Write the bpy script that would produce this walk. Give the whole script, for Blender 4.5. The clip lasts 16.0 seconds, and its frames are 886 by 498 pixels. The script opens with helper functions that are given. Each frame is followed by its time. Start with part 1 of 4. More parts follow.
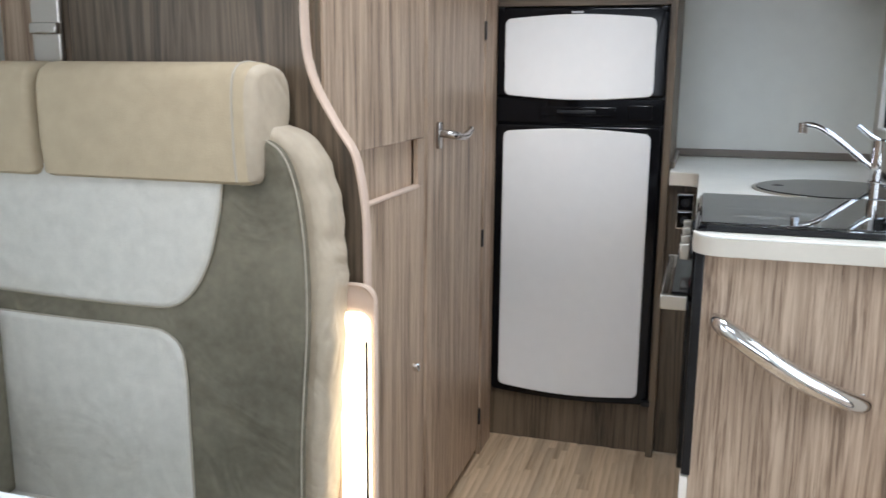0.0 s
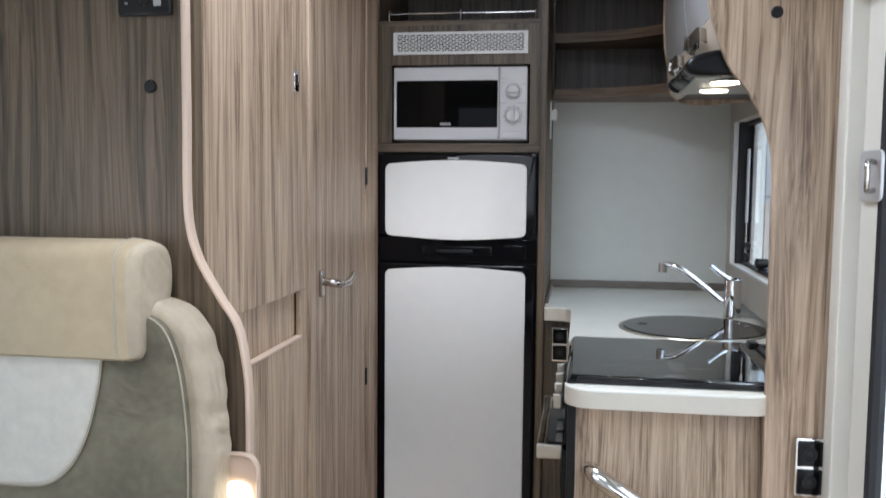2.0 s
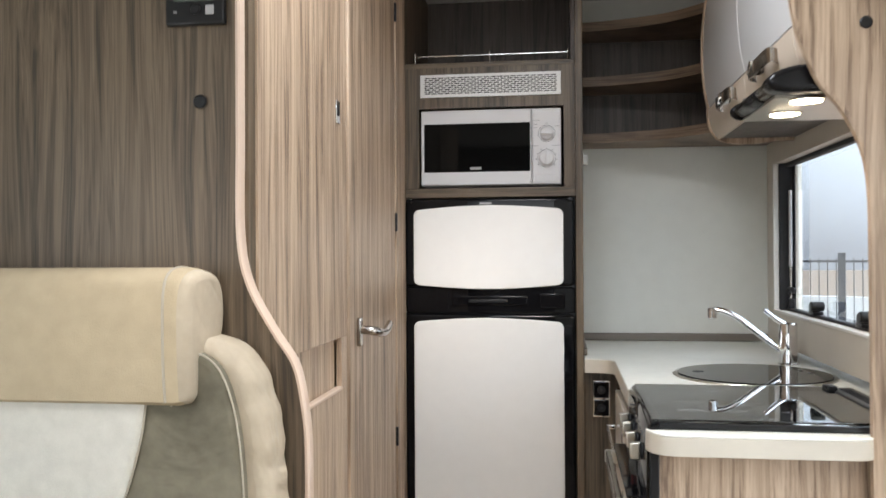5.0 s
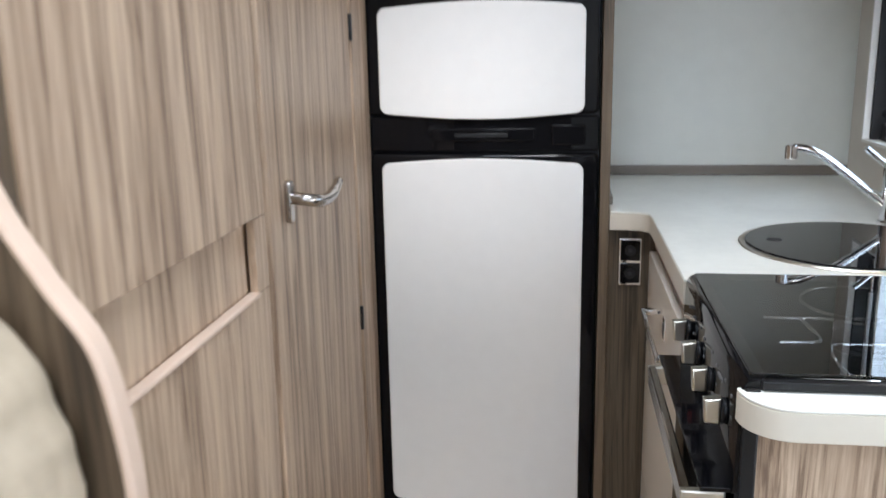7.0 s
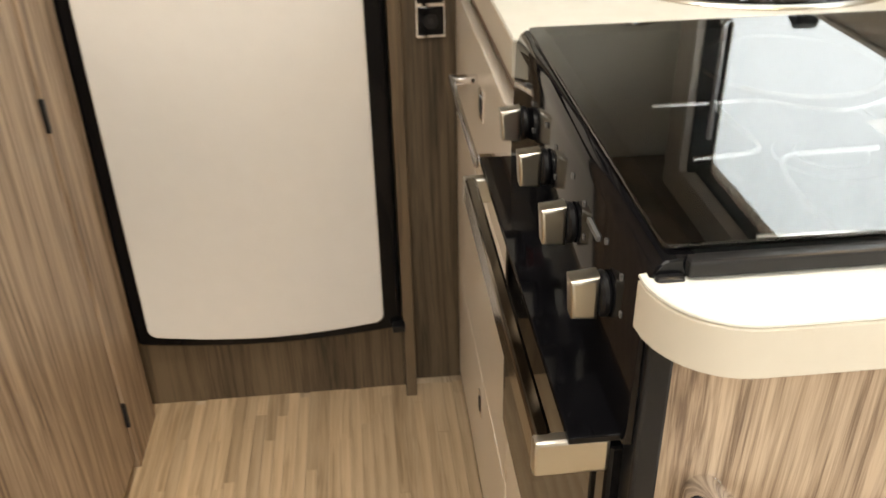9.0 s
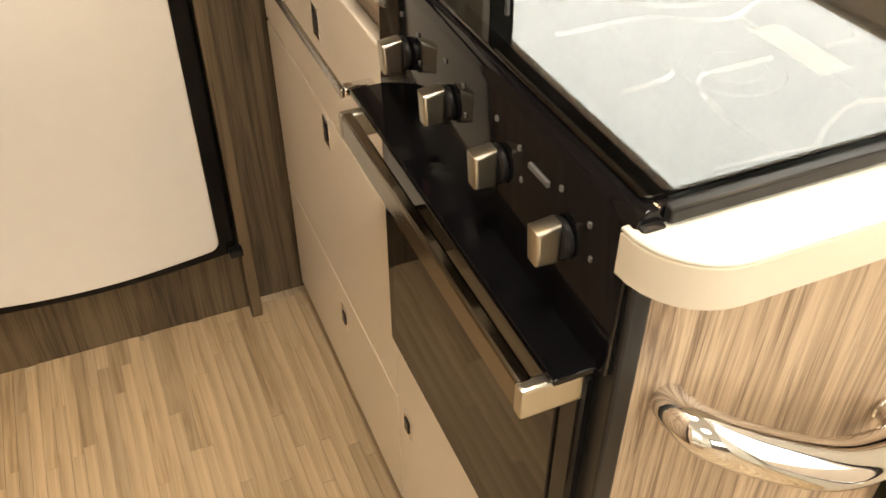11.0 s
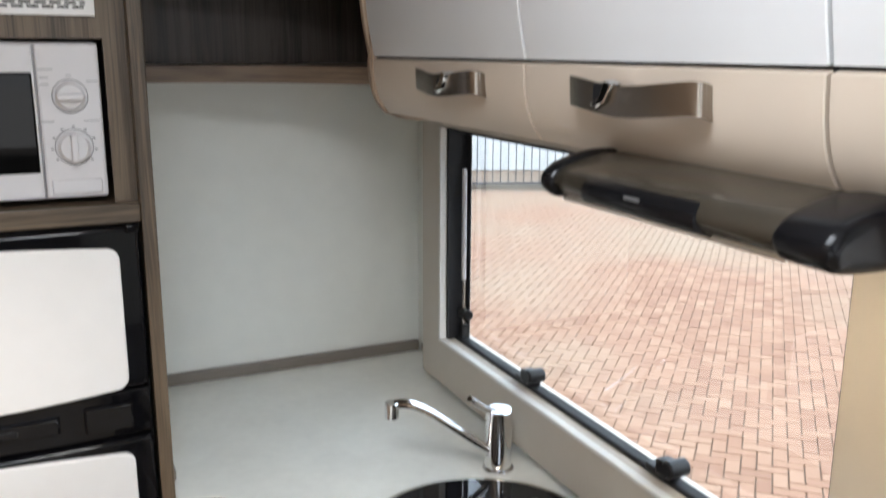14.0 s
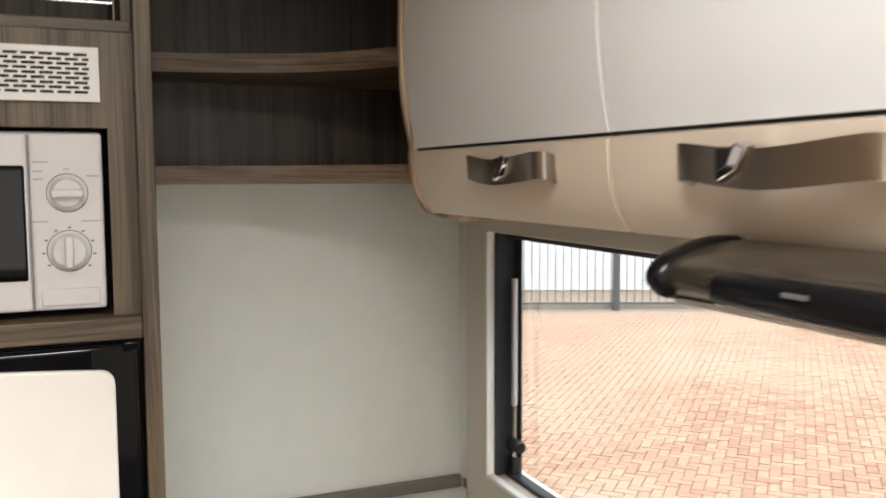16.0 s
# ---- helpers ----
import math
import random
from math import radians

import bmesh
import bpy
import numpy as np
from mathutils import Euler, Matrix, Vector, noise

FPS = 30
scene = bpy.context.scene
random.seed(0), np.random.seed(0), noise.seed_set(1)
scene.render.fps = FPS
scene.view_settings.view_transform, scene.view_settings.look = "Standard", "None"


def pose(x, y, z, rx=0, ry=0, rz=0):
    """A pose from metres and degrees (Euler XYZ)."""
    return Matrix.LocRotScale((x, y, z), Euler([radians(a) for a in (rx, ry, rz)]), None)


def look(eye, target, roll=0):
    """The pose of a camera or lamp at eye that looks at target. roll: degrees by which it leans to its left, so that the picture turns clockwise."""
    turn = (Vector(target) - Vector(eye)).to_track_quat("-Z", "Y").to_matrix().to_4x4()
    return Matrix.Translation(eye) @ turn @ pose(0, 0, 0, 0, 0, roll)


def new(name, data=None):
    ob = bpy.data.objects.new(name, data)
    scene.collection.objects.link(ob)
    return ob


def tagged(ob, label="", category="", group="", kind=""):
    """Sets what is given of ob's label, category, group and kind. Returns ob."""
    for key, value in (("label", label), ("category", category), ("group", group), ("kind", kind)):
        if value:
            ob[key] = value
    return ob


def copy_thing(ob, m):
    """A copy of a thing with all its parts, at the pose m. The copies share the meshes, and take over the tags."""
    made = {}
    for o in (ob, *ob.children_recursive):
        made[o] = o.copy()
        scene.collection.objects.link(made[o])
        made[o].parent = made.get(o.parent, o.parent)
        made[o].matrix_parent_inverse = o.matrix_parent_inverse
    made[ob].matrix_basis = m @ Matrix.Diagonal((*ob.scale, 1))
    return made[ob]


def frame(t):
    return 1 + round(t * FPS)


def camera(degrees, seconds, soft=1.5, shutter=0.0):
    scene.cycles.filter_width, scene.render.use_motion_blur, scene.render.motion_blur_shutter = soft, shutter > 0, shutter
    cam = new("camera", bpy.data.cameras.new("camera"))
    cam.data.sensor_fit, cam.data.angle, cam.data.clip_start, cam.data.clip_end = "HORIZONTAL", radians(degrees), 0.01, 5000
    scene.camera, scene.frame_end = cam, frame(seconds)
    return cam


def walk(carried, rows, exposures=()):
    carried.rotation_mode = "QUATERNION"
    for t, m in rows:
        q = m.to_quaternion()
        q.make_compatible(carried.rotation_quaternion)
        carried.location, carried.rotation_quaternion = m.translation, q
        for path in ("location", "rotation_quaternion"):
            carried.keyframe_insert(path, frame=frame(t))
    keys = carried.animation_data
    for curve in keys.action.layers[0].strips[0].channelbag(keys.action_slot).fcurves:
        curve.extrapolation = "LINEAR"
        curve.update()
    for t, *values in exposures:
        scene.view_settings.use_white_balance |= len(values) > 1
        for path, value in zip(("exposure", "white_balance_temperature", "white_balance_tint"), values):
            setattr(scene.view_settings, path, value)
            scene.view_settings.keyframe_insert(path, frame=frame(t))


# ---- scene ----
cam = camera(54.1, 16.0, shutter=.5)
PATH = [
    (0, (-0.0066, -0.0022, 1.2182), (-0.5682, 1.8754, 0.8193), 0.48),
    (0.5, (0.0063, -0.0008, 1.2303), (-0.4610, 1.9036, 0.8368), 0.50),
    (1, (0.0163, -0.0040, 1.2778), (-0.3820, 1.9219, 0.9137), 0.49),
    (1.5, (0.0155, -0.0146, 1.3191), (-0.3365, 1.9355, 1.0489), 0.51),
    (2, (0.0125, -0.0446, 1.3356), (-0.3036, 1.9235, 1.1730), 0.50),
    (2.5, (0.0156, -0.0563, 1.3420), (-0.2700, 1.9216, 1.2634), 0.39),
    (3, (0.0171, -0.0611, 1.3400), (-0.2432, 1.9218, 1.3219), 0.20),
    (5.5, (-0.2031, 0.2000, 1.1728), (-0.4853, 2.1800, 1.1803), -0.51),
    (6, (-0.2168, 0.4909, 1.1011), (-0.5089, 2.4695, 1.0947), -0.49),
    (6.5, (-0.1921, 0.6300, 1.2164), (-0.4775, 2.5931, 0.9618), -0.94),
    (7, (-0.2140, 0.7612, 1.3073), (-0.4798, 2.6883, 0.8430), -1.12),
    (7.5, (-0.1577, 1.0327, 1.3036), (-0.3674, 2.9384, 0.7340), -1.29),
    (8, (-0.0954, 1.1357, 1.2828), (-0.2623, 3.0183, 0.6284), -1.39),
    (8.5, (-0.1091, 1.2005, 1.2481), (-0.1699, 3.0000, 0.3773), -1.35),
    (9, (-0.1635, 1.2906, 1.1957), (-0.0171, 3.0033, 0.1734), -1.29),
    (11.5, (-0.2798, 1.3679, 1.2951), (0.3529, 2.7647, 0.0111), 0.11),
    (12, (-0.2804, 1.3692, 1.3885), (0.3614, 2.7717, 0.1153), 0.15),
    (12.5, (-0.2771, 1.3625, 1.4874), (0.4168, 2.8721, 0.3739), 0.25),
    (13, (-0.2687, 1.3438, 1.5954), (0.4808, 2.9828, 0.7283), 0.28),
    (13.5, (-0.2588, 1.3129, 1.6443), (0.5302, 3.0368, 1.0073), 0.24),
    (14, (-0.2524, 1.2950, 1.6812), (0.5602, 3.0675, 1.2359), 0.25),
    (14.5, (-0.2497, 1.2861, 1.6986), (0.5782, 3.0846, 1.4152), 0.12),
    (15, (-0.2459, 1.2873, 1.7020), (0.5925, 3.0929, 1.5105), -0.02),
    (15.5, (-0.2373, 1.3579, 1.6783), (0.6064, 3.1636, 1.5118), -0.09),
    (16, (-0.1984, 1.4966, 1.6323), (0.5716, 3.3347, 1.4633), -0.28),
]
EXPOSURES = [(0, .18, 6080, 12), (1.5, .05, 5950, 12), (3, .16, 6350, 12), (5.5, .42, 6650, 12), (6.5, .40, 6100, 12), (7.5, .50, 6200, 12), (8, .58, 7150, 12), (8.5, .52, 7450, 12), (9, .60, 8250, 13),
             (11.5, .82, 9900, 15), (12, .53, 9800, 14), (12.5, .64, 8200, 13), (13, .38, 7000, 13), (13.5, .38, 6600, 12), (14, .42, 6500, 12), (14.5, .44, 7350, 13), (15, .48, 7700, 13), (16, .6, 7450, 14)]
walk(cam, [(t, look(eye, target, roll)) for t, eye, target, roll in PATH], EXPOSURES)


# ---- light ----
world = bpy.data.worlds.new("world")
scene.world = world
world.use_nodes = True
wn = world.node_tree
sky = wn.nodes.new("ShaderNodeTexSky")
sky.sky_type, sky.sun_disc, sky.sun_elevation, sky.sun_rotation = "NISHITA", False, radians(42), radians(170)
sky.air_density, sky.dust_density = 1.0, 4.0
cloud = wn.nodes.new("ShaderNodeTexNoise")
cloud.inputs["Scale"].default_value, cloud.inputs["Detail"].default_value = 1.2, 2
cover = wn.nodes.new("ShaderNodeMapRange")
cover.inputs["From Min"].default_value, cover.inputs["From Max"].default_value = .3, .7
cover.inputs["To Min"].default_value, cover.inputs["To Max"].default_value = .82, 1.0
wn.links.new(cloud.outputs["Fac"], cover.inputs["Value"])
blend = wn.nodes.new("ShaderNodeMix")
blend.data_type = "RGBA"
where = wn.nodes.new("ShaderNodeTexCoord")
axes = wn.nodes.new("ShaderNodeSeparateXYZ")
wn.links.new(where.outputs["Generated"], axes.inputs[0])
overcast = wn.nodes.new("ShaderNodeValToRGB")
overcast.color_ramp.elements[0].position, overcast.color_ramp.elements[0].color = 0.0, (3.4, 3.9, 4.6, 1)
overcast.color_ramp.elements[1].position, overcast.color_ramp.elements[1].color = .6, (22.5, 27.5, 32.5, 1)
wn.links.new(axes.outputs["Z"], overcast.inputs[0])
wn.links.new(overcast.outputs[0], blend.inputs["B"])
wn.links.new(cover.outputs[0], blend.inputs["Factor"])
wn.links.new(sky.outputs[0], blend.inputs["A"])
wn.links.new(blend.outputs["Result"], wn.nodes["Background"].inputs[0])
wn.nodes["Background"].inputs[1].default_value = 0.15
sun = new("sun", bpy.data.lights.new("sun", "SUN"))
sun.data.energy, sun.data.angle, sun.data.color = 1.5, radians(15), (1, .95, .88)
sun.matrix_world = look((1.0, -6, 5.5), (0, 0, 0))


def window_light(name, at, to, w, h, watts, rgb=(.93, .97, 1)):
    lamp = new(name, bpy.data.lights.new(name, "AREA"))
    lamp.data.shape, lamp.data.size, lamp.data.size_y, lamp.data.energy, lamp.data.color = "RECTANGLE", w, h, watts, rgb
    lamp.matrix_world = look(at, to)
    return lamp


window_light("door_light", (.56, 1.08, 1.1), (-.5, 1.5, .9), .6, 1.1, 3.2)
window_light("windscreen_light", (-.32, -2.23, 1.36), (-.32, 2, 1.1), 1.5, .64, 8.0)
# Unseen lounge window, assumed and added to light the bench.
window_light("side_window_light", (-1.33, .25, 1.25), (0, .3, 1.0), .9, .5, 3.5)
# Front roof hatch is unseen, added as fill light.
window_light("roof_hatch_light", (-.35, .2, 2.2), (-.35, .3, 0), .6, .6, 2.2)
window_light("kitchen_roof_hatch_light", (-.27, 1.55, 2.2), (-.27, 1.6, 0), .46, .46, 8)


# ---- materials ----
def material(name, rgb, rough=.5, metal=0.0, trans=0.0, bump=0.0, scale=40.0, vary=0.0, spec=.5, coat=0.0, crease=0.0):
    """A plain surface with a fine grain in its relief and a broad drift in its colour."""
    m = bpy.data.materials.new(name)
    m.use_nodes = True
    nt = m.node_tree
    b = nt.nodes["Principled BSDF"]
    b.inputs["Base Color"].default_value = (*rgb, 1)
    b.inputs["Roughness"].default_value, b.inputs["Metallic"].default_value = rough, metal
    b.inputs["Transmission Weight"].default_value, b.inputs["Specular IOR Level"].default_value = trans, spec
    b.inputs["Coat Weight"].default_value = coat
    if bump or vary:
        tc = nt.nodes.new("ShaderNodeTexCoord")
        fine = nt.nodes.new("ShaderNodeTexNoise")
        fine.inputs["Scale"].default_value, fine.inputs["Detail"].default_value = scale, 4
        nt.links.new(tc.outputs["Object"], fine.inputs["Vector"])
        if bump:
            bp = nt.nodes.new("ShaderNodeBump")
            bp.inputs["Strength"].default_value, bp.inputs["Distance"].default_value = bump, .002
            nt.links.new(fine.outputs["Fac"], bp.inputs["Height"])
            nt.links.new(bp.outputs[0], b.inputs["Normal"])
            if crease:
                soft = nt.nodes.new("ShaderNodeTexNoise")
                soft.inputs["Scale"].default_value, soft.inputs["Detail"].default_value, soft.inputs["Distortion"].default_value = 7, 2.5, 1.2
                nt.links.new(tc.outputs["Object"], soft.inputs["Vector"])
                b2 = nt.nodes.new("ShaderNodeBump")
                b2.inputs["Strength"].default_value, b2.inputs["Distance"].default_value = crease, .02
                nt.links.new(soft.outputs["Fac"], b2.inputs["Height"])
                nt.links.new(b2.outputs[0], bp.inputs["Normal"])
        if vary:
            broad = nt.nodes.new("ShaderNodeTexNoise")
            broad.inputs["Scale"].default_value, broad.inputs["Detail"].default_value = scale / 12, 3
            nt.links.new(tc.outputs["Object"], broad.inputs["Vector"])
            add = nt.nodes.new("ShaderNodeMath")
            add.operation = "MULTIPLY_ADD"
            add.inputs[1].default_value = .35
            nt.links.new(fine.outputs["Fac"], add.inputs[0])
            nt.links.new(broad.outputs["Fac"], add.inputs[2])
            rp = nt.nodes.new("ShaderNodeValToRGB")
            rp.color_ramp.elements[0].position, rp.color_ramp.elements[1].position = .35, 1.0
            rp.color_ramp.elements[0].color = (*[c * (1 - vary) for c in rgb], 1)
            rp.color_ramp.elements[1].color = (*[min(1, c * (1 + vary)) for c in rgb], 1)
            nt.links.new(add.outputs[0], rp.inputs[0])
            nt.links.new(rp.outputs[0], b.inputs["Base Color"])
    return m


def laminate(name, dark, mid, light, stretch, rough=.45, fine=1.0):
    """Wood-print laminate: broad bands, narrow streaks and fine dark pores along one axis."""
    m = bpy.data.materials.new(name)
    m.use_nodes = True
    nt = m.node_tree
    b = nt.nodes["Principled BSDF"]
    tc = nt.nodes.new("ShaderNodeTexCoord")
    wander = nt.nodes.new("ShaderNodeTexNoise")
    wm = nt.nodes.new("ShaderNodeMapping")
    wm.inputs["Scale"].default_value = [11 * max(v, .11) for v in stretch]
    wander.inputs["Scale"].default_value, wander.inputs["Detail"].default_value = 1.0, 1.5
    nt.links.new(tc.outputs["Object"], wm.inputs[0])
    nt.links.new(wm.outputs[0], wander.inputs["Vector"])
    bent = nt.nodes.new("ShaderNodeVectorMath")
    bent.operation = "MULTIPLY_ADD"
    bent.inputs[1].default_value = (.055, .055, .055)
    nt.links.new(wander.outputs["Color"], bent.inputs[0])
    nt.links.new(tc.outputs["Object"], bent.inputs[2])

    def streak(scale, detail, shift):
        mp = nt.nodes.new("ShaderNodeMapping")
        mp.inputs["Scale"].default_value = [scale * s for s in stretch]
        mp.inputs["Location"].default_value = (shift, shift * .7, shift * 1.3)
        n = nt.nodes.new("ShaderNodeTexNoise")
        n.inputs["Scale"].default_value, n.inputs["Detail"].default_value, n.inputs["Distortion"].default_value = 1.0, detail, .4
        nt.links.new(bent.outputs[0], mp.inputs[0])
        nt.links.new(mp.outputs[0], n.inputs["Vector"])
        return n.outputs["Fac"]

    def spread(socket, lo, hi):
        r = nt.nodes.new("ShaderNodeMapRange")
        r.inputs["From Min"].default_value, r.inputs["From Max"].default_value = lo, hi
        nt.links.new(socket, r.inputs["Value"])
        return r.outputs[0]

    def weigh(socket, w, base=None):
        n = nt.nodes.new("ShaderNodeMath")
        n.operation = "MULTIPLY_ADD"
        n.inputs[1].default_value, n.inputs[2].default_value = w, 0
        nt.links.new(socket, n.inputs[0])
        if base:
            nt.links.new(base, n.inputs[2])
        return n.outputs[0]

    a, c, d = streak(24 * fine, 2, 1.0), streak(105 * fine, 3, 4.0), streak(430 * fine, 3, 9.0)
    total = weigh(spread(a, .33, .67), .36)
    total = weigh(spread(c, .36, .60), .40, total)
    total = weigh(spread(d, .34, .66), .24, total)
    rp = nt.nodes.new("ShaderNodeValToRGB")
    e = rp.color_ramp.elements
    e[0].position, e[0].color = .17, (*dark, 1)
    e[1].position, e[1].color = .81, (*light, 1)
    k = e.new(.45)
    k.color = (*mid, 1)
    nt.links.new(total, rp.inputs[0])
    nt.links.new(rp.outputs[0], b.inputs["Base Color"])
    bp = nt.nodes.new("ShaderNodeBump")
    bp.inputs["Strength"].default_value, bp.inputs["Distance"].default_value = .25, .0006
    nt.links.new(d, bp.inputs["Height"])
    nt.links.new(bp.outputs[0], b.inputs["Normal"])
    b.inputs["Roughness"].default_value = rough
    return m


D, M_, L = (.146, .093, .060), (.322, .228, .156), (.495, .371, .266)
UP = (1, 1, .022)
WOOD = laminate("wood_laminate_upright", D, M_, L, UP)
# Darker copy of the laminate: shade put into the colour of screen and housing.
SHADEWOOD = laminate("shaded_wood_laminate_upright", (.036, .0245, .0145), (.088, .062, .038), (.146, .105, .066), UP)
WOOD_FINE = laminate("wood_laminate_fine_grain", D, M_, L, (1, 1, .016), .45, 2.1)
# The same shade-darkened copy, with its grain lengthways.
SHADEWOOD_X = laminate("shaded_wood_laminate_lengthways", (.036, .0245, .0145), (.088, .062, .038), (.146, .105, .066), (.035, 1, 1))
WOOD_H = laminate("brown_wood_laminate_boards", (.085, .056, .038), (.175, .122, .084), (.27, .196, .14), (.04, .04, 1))
WOOD_Y = laminate("wood_laminate_across", D, M_, L, (1, .035, 1))
# Dark brown of the shelf back; elsewhere its darkness stands in for shade.
SHADE_DARK_WOOD = laminate("shade_dark_wood_laminate", (.035, .027, .022), (.065, .05, .04), (.1, .08, .065), UP)
FLOOR = laminate("strip_floor_vinyl", (.3, .225, .15), (.47, .365, .255), (.6, .49, .36), (1, .06, 1), .4, .55)
EDGE = material("edge_band", (.55, .42, .33), .45, bump=.05, vary=.06)
WALL = material("wall_lining", (.77, .78, .735), .55, bump=.08, scale=220, vary=.03)
# Dark colour for the unseen cab wall, to dim reflections and bounced light.
CAB_DIMMER = material("cab_light_dimmer", (.16, .155, .15), .7, bump=.1, scale=120, vary=.06)
CREAMFRAME = material("cream_door_frame", (.74, .71, .64), .35, vary=.02)
BOWSTEEL = material("dark_satin_steel", (.33, .295, .26), .27, 1.0)
CEIL = material("ceiling_lining", (.66, .65, .63), .8, bump=.15, scale=160, vary=.03)
DOORWHITE = material("white_plastic", (.8, .8, .79), .35, vary=.02)
FRIDGE_W = material("fridge_panel", (.76, .75, .73), .32, bump=.12, scale=300, vary=.02)
GLOSS_W = material("high_gloss_front", (.68, .685, .69), .16, vary=.02, coat=.3)
BEIGE = material("beige_front", (.58, .49, .40), .3, vary=.03)
DRAWER = material("satin_cream_front", (.84, .775, .69), .28, vary=.03)
FRAME = material("window_frame_plastic", (.53, .485, .42), .45, bump=.05, scale=200, vary=.03)
STONE = material("worktop_stone_print", (.80, .80, .745), .38, bump=.06, scale=50, vary=.12)
STONE_EDGE = material("worktop_edge", (.60, .55, .465), .45, bump=.06, scale=70, vary=.06)
UPSTAND = material("grey_upstand", (.19, .165, .14), .4, vary=.08)
BLACK = material("black_plastic", (.009, .009, .01), .32, bump=.04, scale=300, vary=.2, spec=.3)
GLOSS_B = material("black_gloss", (.004, .004, .005), .07, vary=.2, spec=.22)
HOODBLACK = material("satin_black_plastic", (.005, .005, .006), .24, bump=.03, scale=300, vary=.2, spec=.22)
ENAMEL = material("black_enamel", (.006, .006, .007), .4, vary=.2, spec=.12)
RUBBER = material("rubber_seal", (.012, .013, .016), .6, vary=.2)
DARKCHROME = material("dark_chrome", (.2, .165, .13), .16, 1.0)
WAVEGLASS = material("microwave_glass", (.004, .004, .004), .03, spec=.12)
VENTGREY = material("satin_grey_black", (.02, .0195, .019), .42, vary=.1)
OVENGLASS = material("oven_glass", (.006, .005, .0045), .03, spec=.4)
CHROME = material("chrome", (.82, .82, .83), .05, 1.0)
STEEL = material("brushed_steel", (.56, .53, .47), .3, 1.0, bump=.06, scale=160, vary=.06)
NICKEL = material("satin_nickel", (.46, .43, .4), .22, 1.0)
SILVER = material("silver_paint", (.52, .52, .53), .35, .3, vary=.03)
MWBODY = material("microwave_white", (.66, .65, .66), .4, vary=.02)
MIDGREY = material("mid_grey_print", (.38, .38, .39), .6)
GREY = material("grey_print", (.2, .2, .21), .6)
DIMPRINT = material("faded_print", (.11, .11, .11), .6)
PALE = material("pale_print", (.7, .69, .66), .6)
RED = material("red_print", (.22, .025, .02), .5)
SMOKE = material("smoked_hood", (.06, .05, .037), .2, .4, vary=.15)
SUEDE = material("grey_suede", (.165, .148, .108), .95, bump=.3, scale=60, vary=.45, spec=.2, crease=1.0)
FABRIC = material("light_grey_weave", (.55, .525, .465), .9, bump=.4, scale=420, vary=.1, spec=.2, crease=.5)
CREAM = material("cream_weave", (.42, .34, .23), .85, bump=.4, scale=420, vary=.07, spec=.2, crease=.3)
BOLSTER = material("cream_leatherette", (.40, .335, .25), .6, bump=.25, scale=60, vary=.2, spec=.3, crease=1.0)
PIPING = material("piping", (.38, .335, .265), .7, bump=.2, scale=300)
CONCRETE = material("kerb_concrete", (.2, .18, .15), .9, bump=.4, scale=20, vary=.15)
FENCE = material("fence_paint", (.03, .035, .045), .5, vary=.1)
PANELW = material("white_cladding", (.5, .52, .52), .5, vary=.05)


def glassy(name, rgb, rough=0.0):
    m = material(name, rgb, rough, trans=1.0)
    m.node_tree.nodes["Principled BSDF"].inputs["IOR"].default_value = 1.45
    return m


PANE = glassy("acrylic_pane", (.97, .98, .98))
LID = glassy("tinted_glass_lid", (.5, .51, .51))
LID.node_tree.nodes["Principled BSDF"].inputs["IOR"].default_value = 1.62
SINKLID = material("black_mirror_glass", (.006, .006, .007), .015)
SINKLID.node_tree.nodes["Principled BSDF"].inputs["IOR"].default_value = 1.45


def glowing(name, rgb, power):
    m = bpy.data.materials.new(name)
    m.use_nodes = True
    b = m.node_tree.nodes["Principled BSDF"]
    b.inputs["Emission Color"].default_value, b.inputs["Emission Strength"].default_value = (*rgb, 1), power
    return m


LED = glowing("led_diffuser", (1, .8, .5), 4)
SPOT = glowing("spot_lens", (1, .84, .6), 14)
AMBER = glowing("amber_led", (1, .4, .05), 1.5)


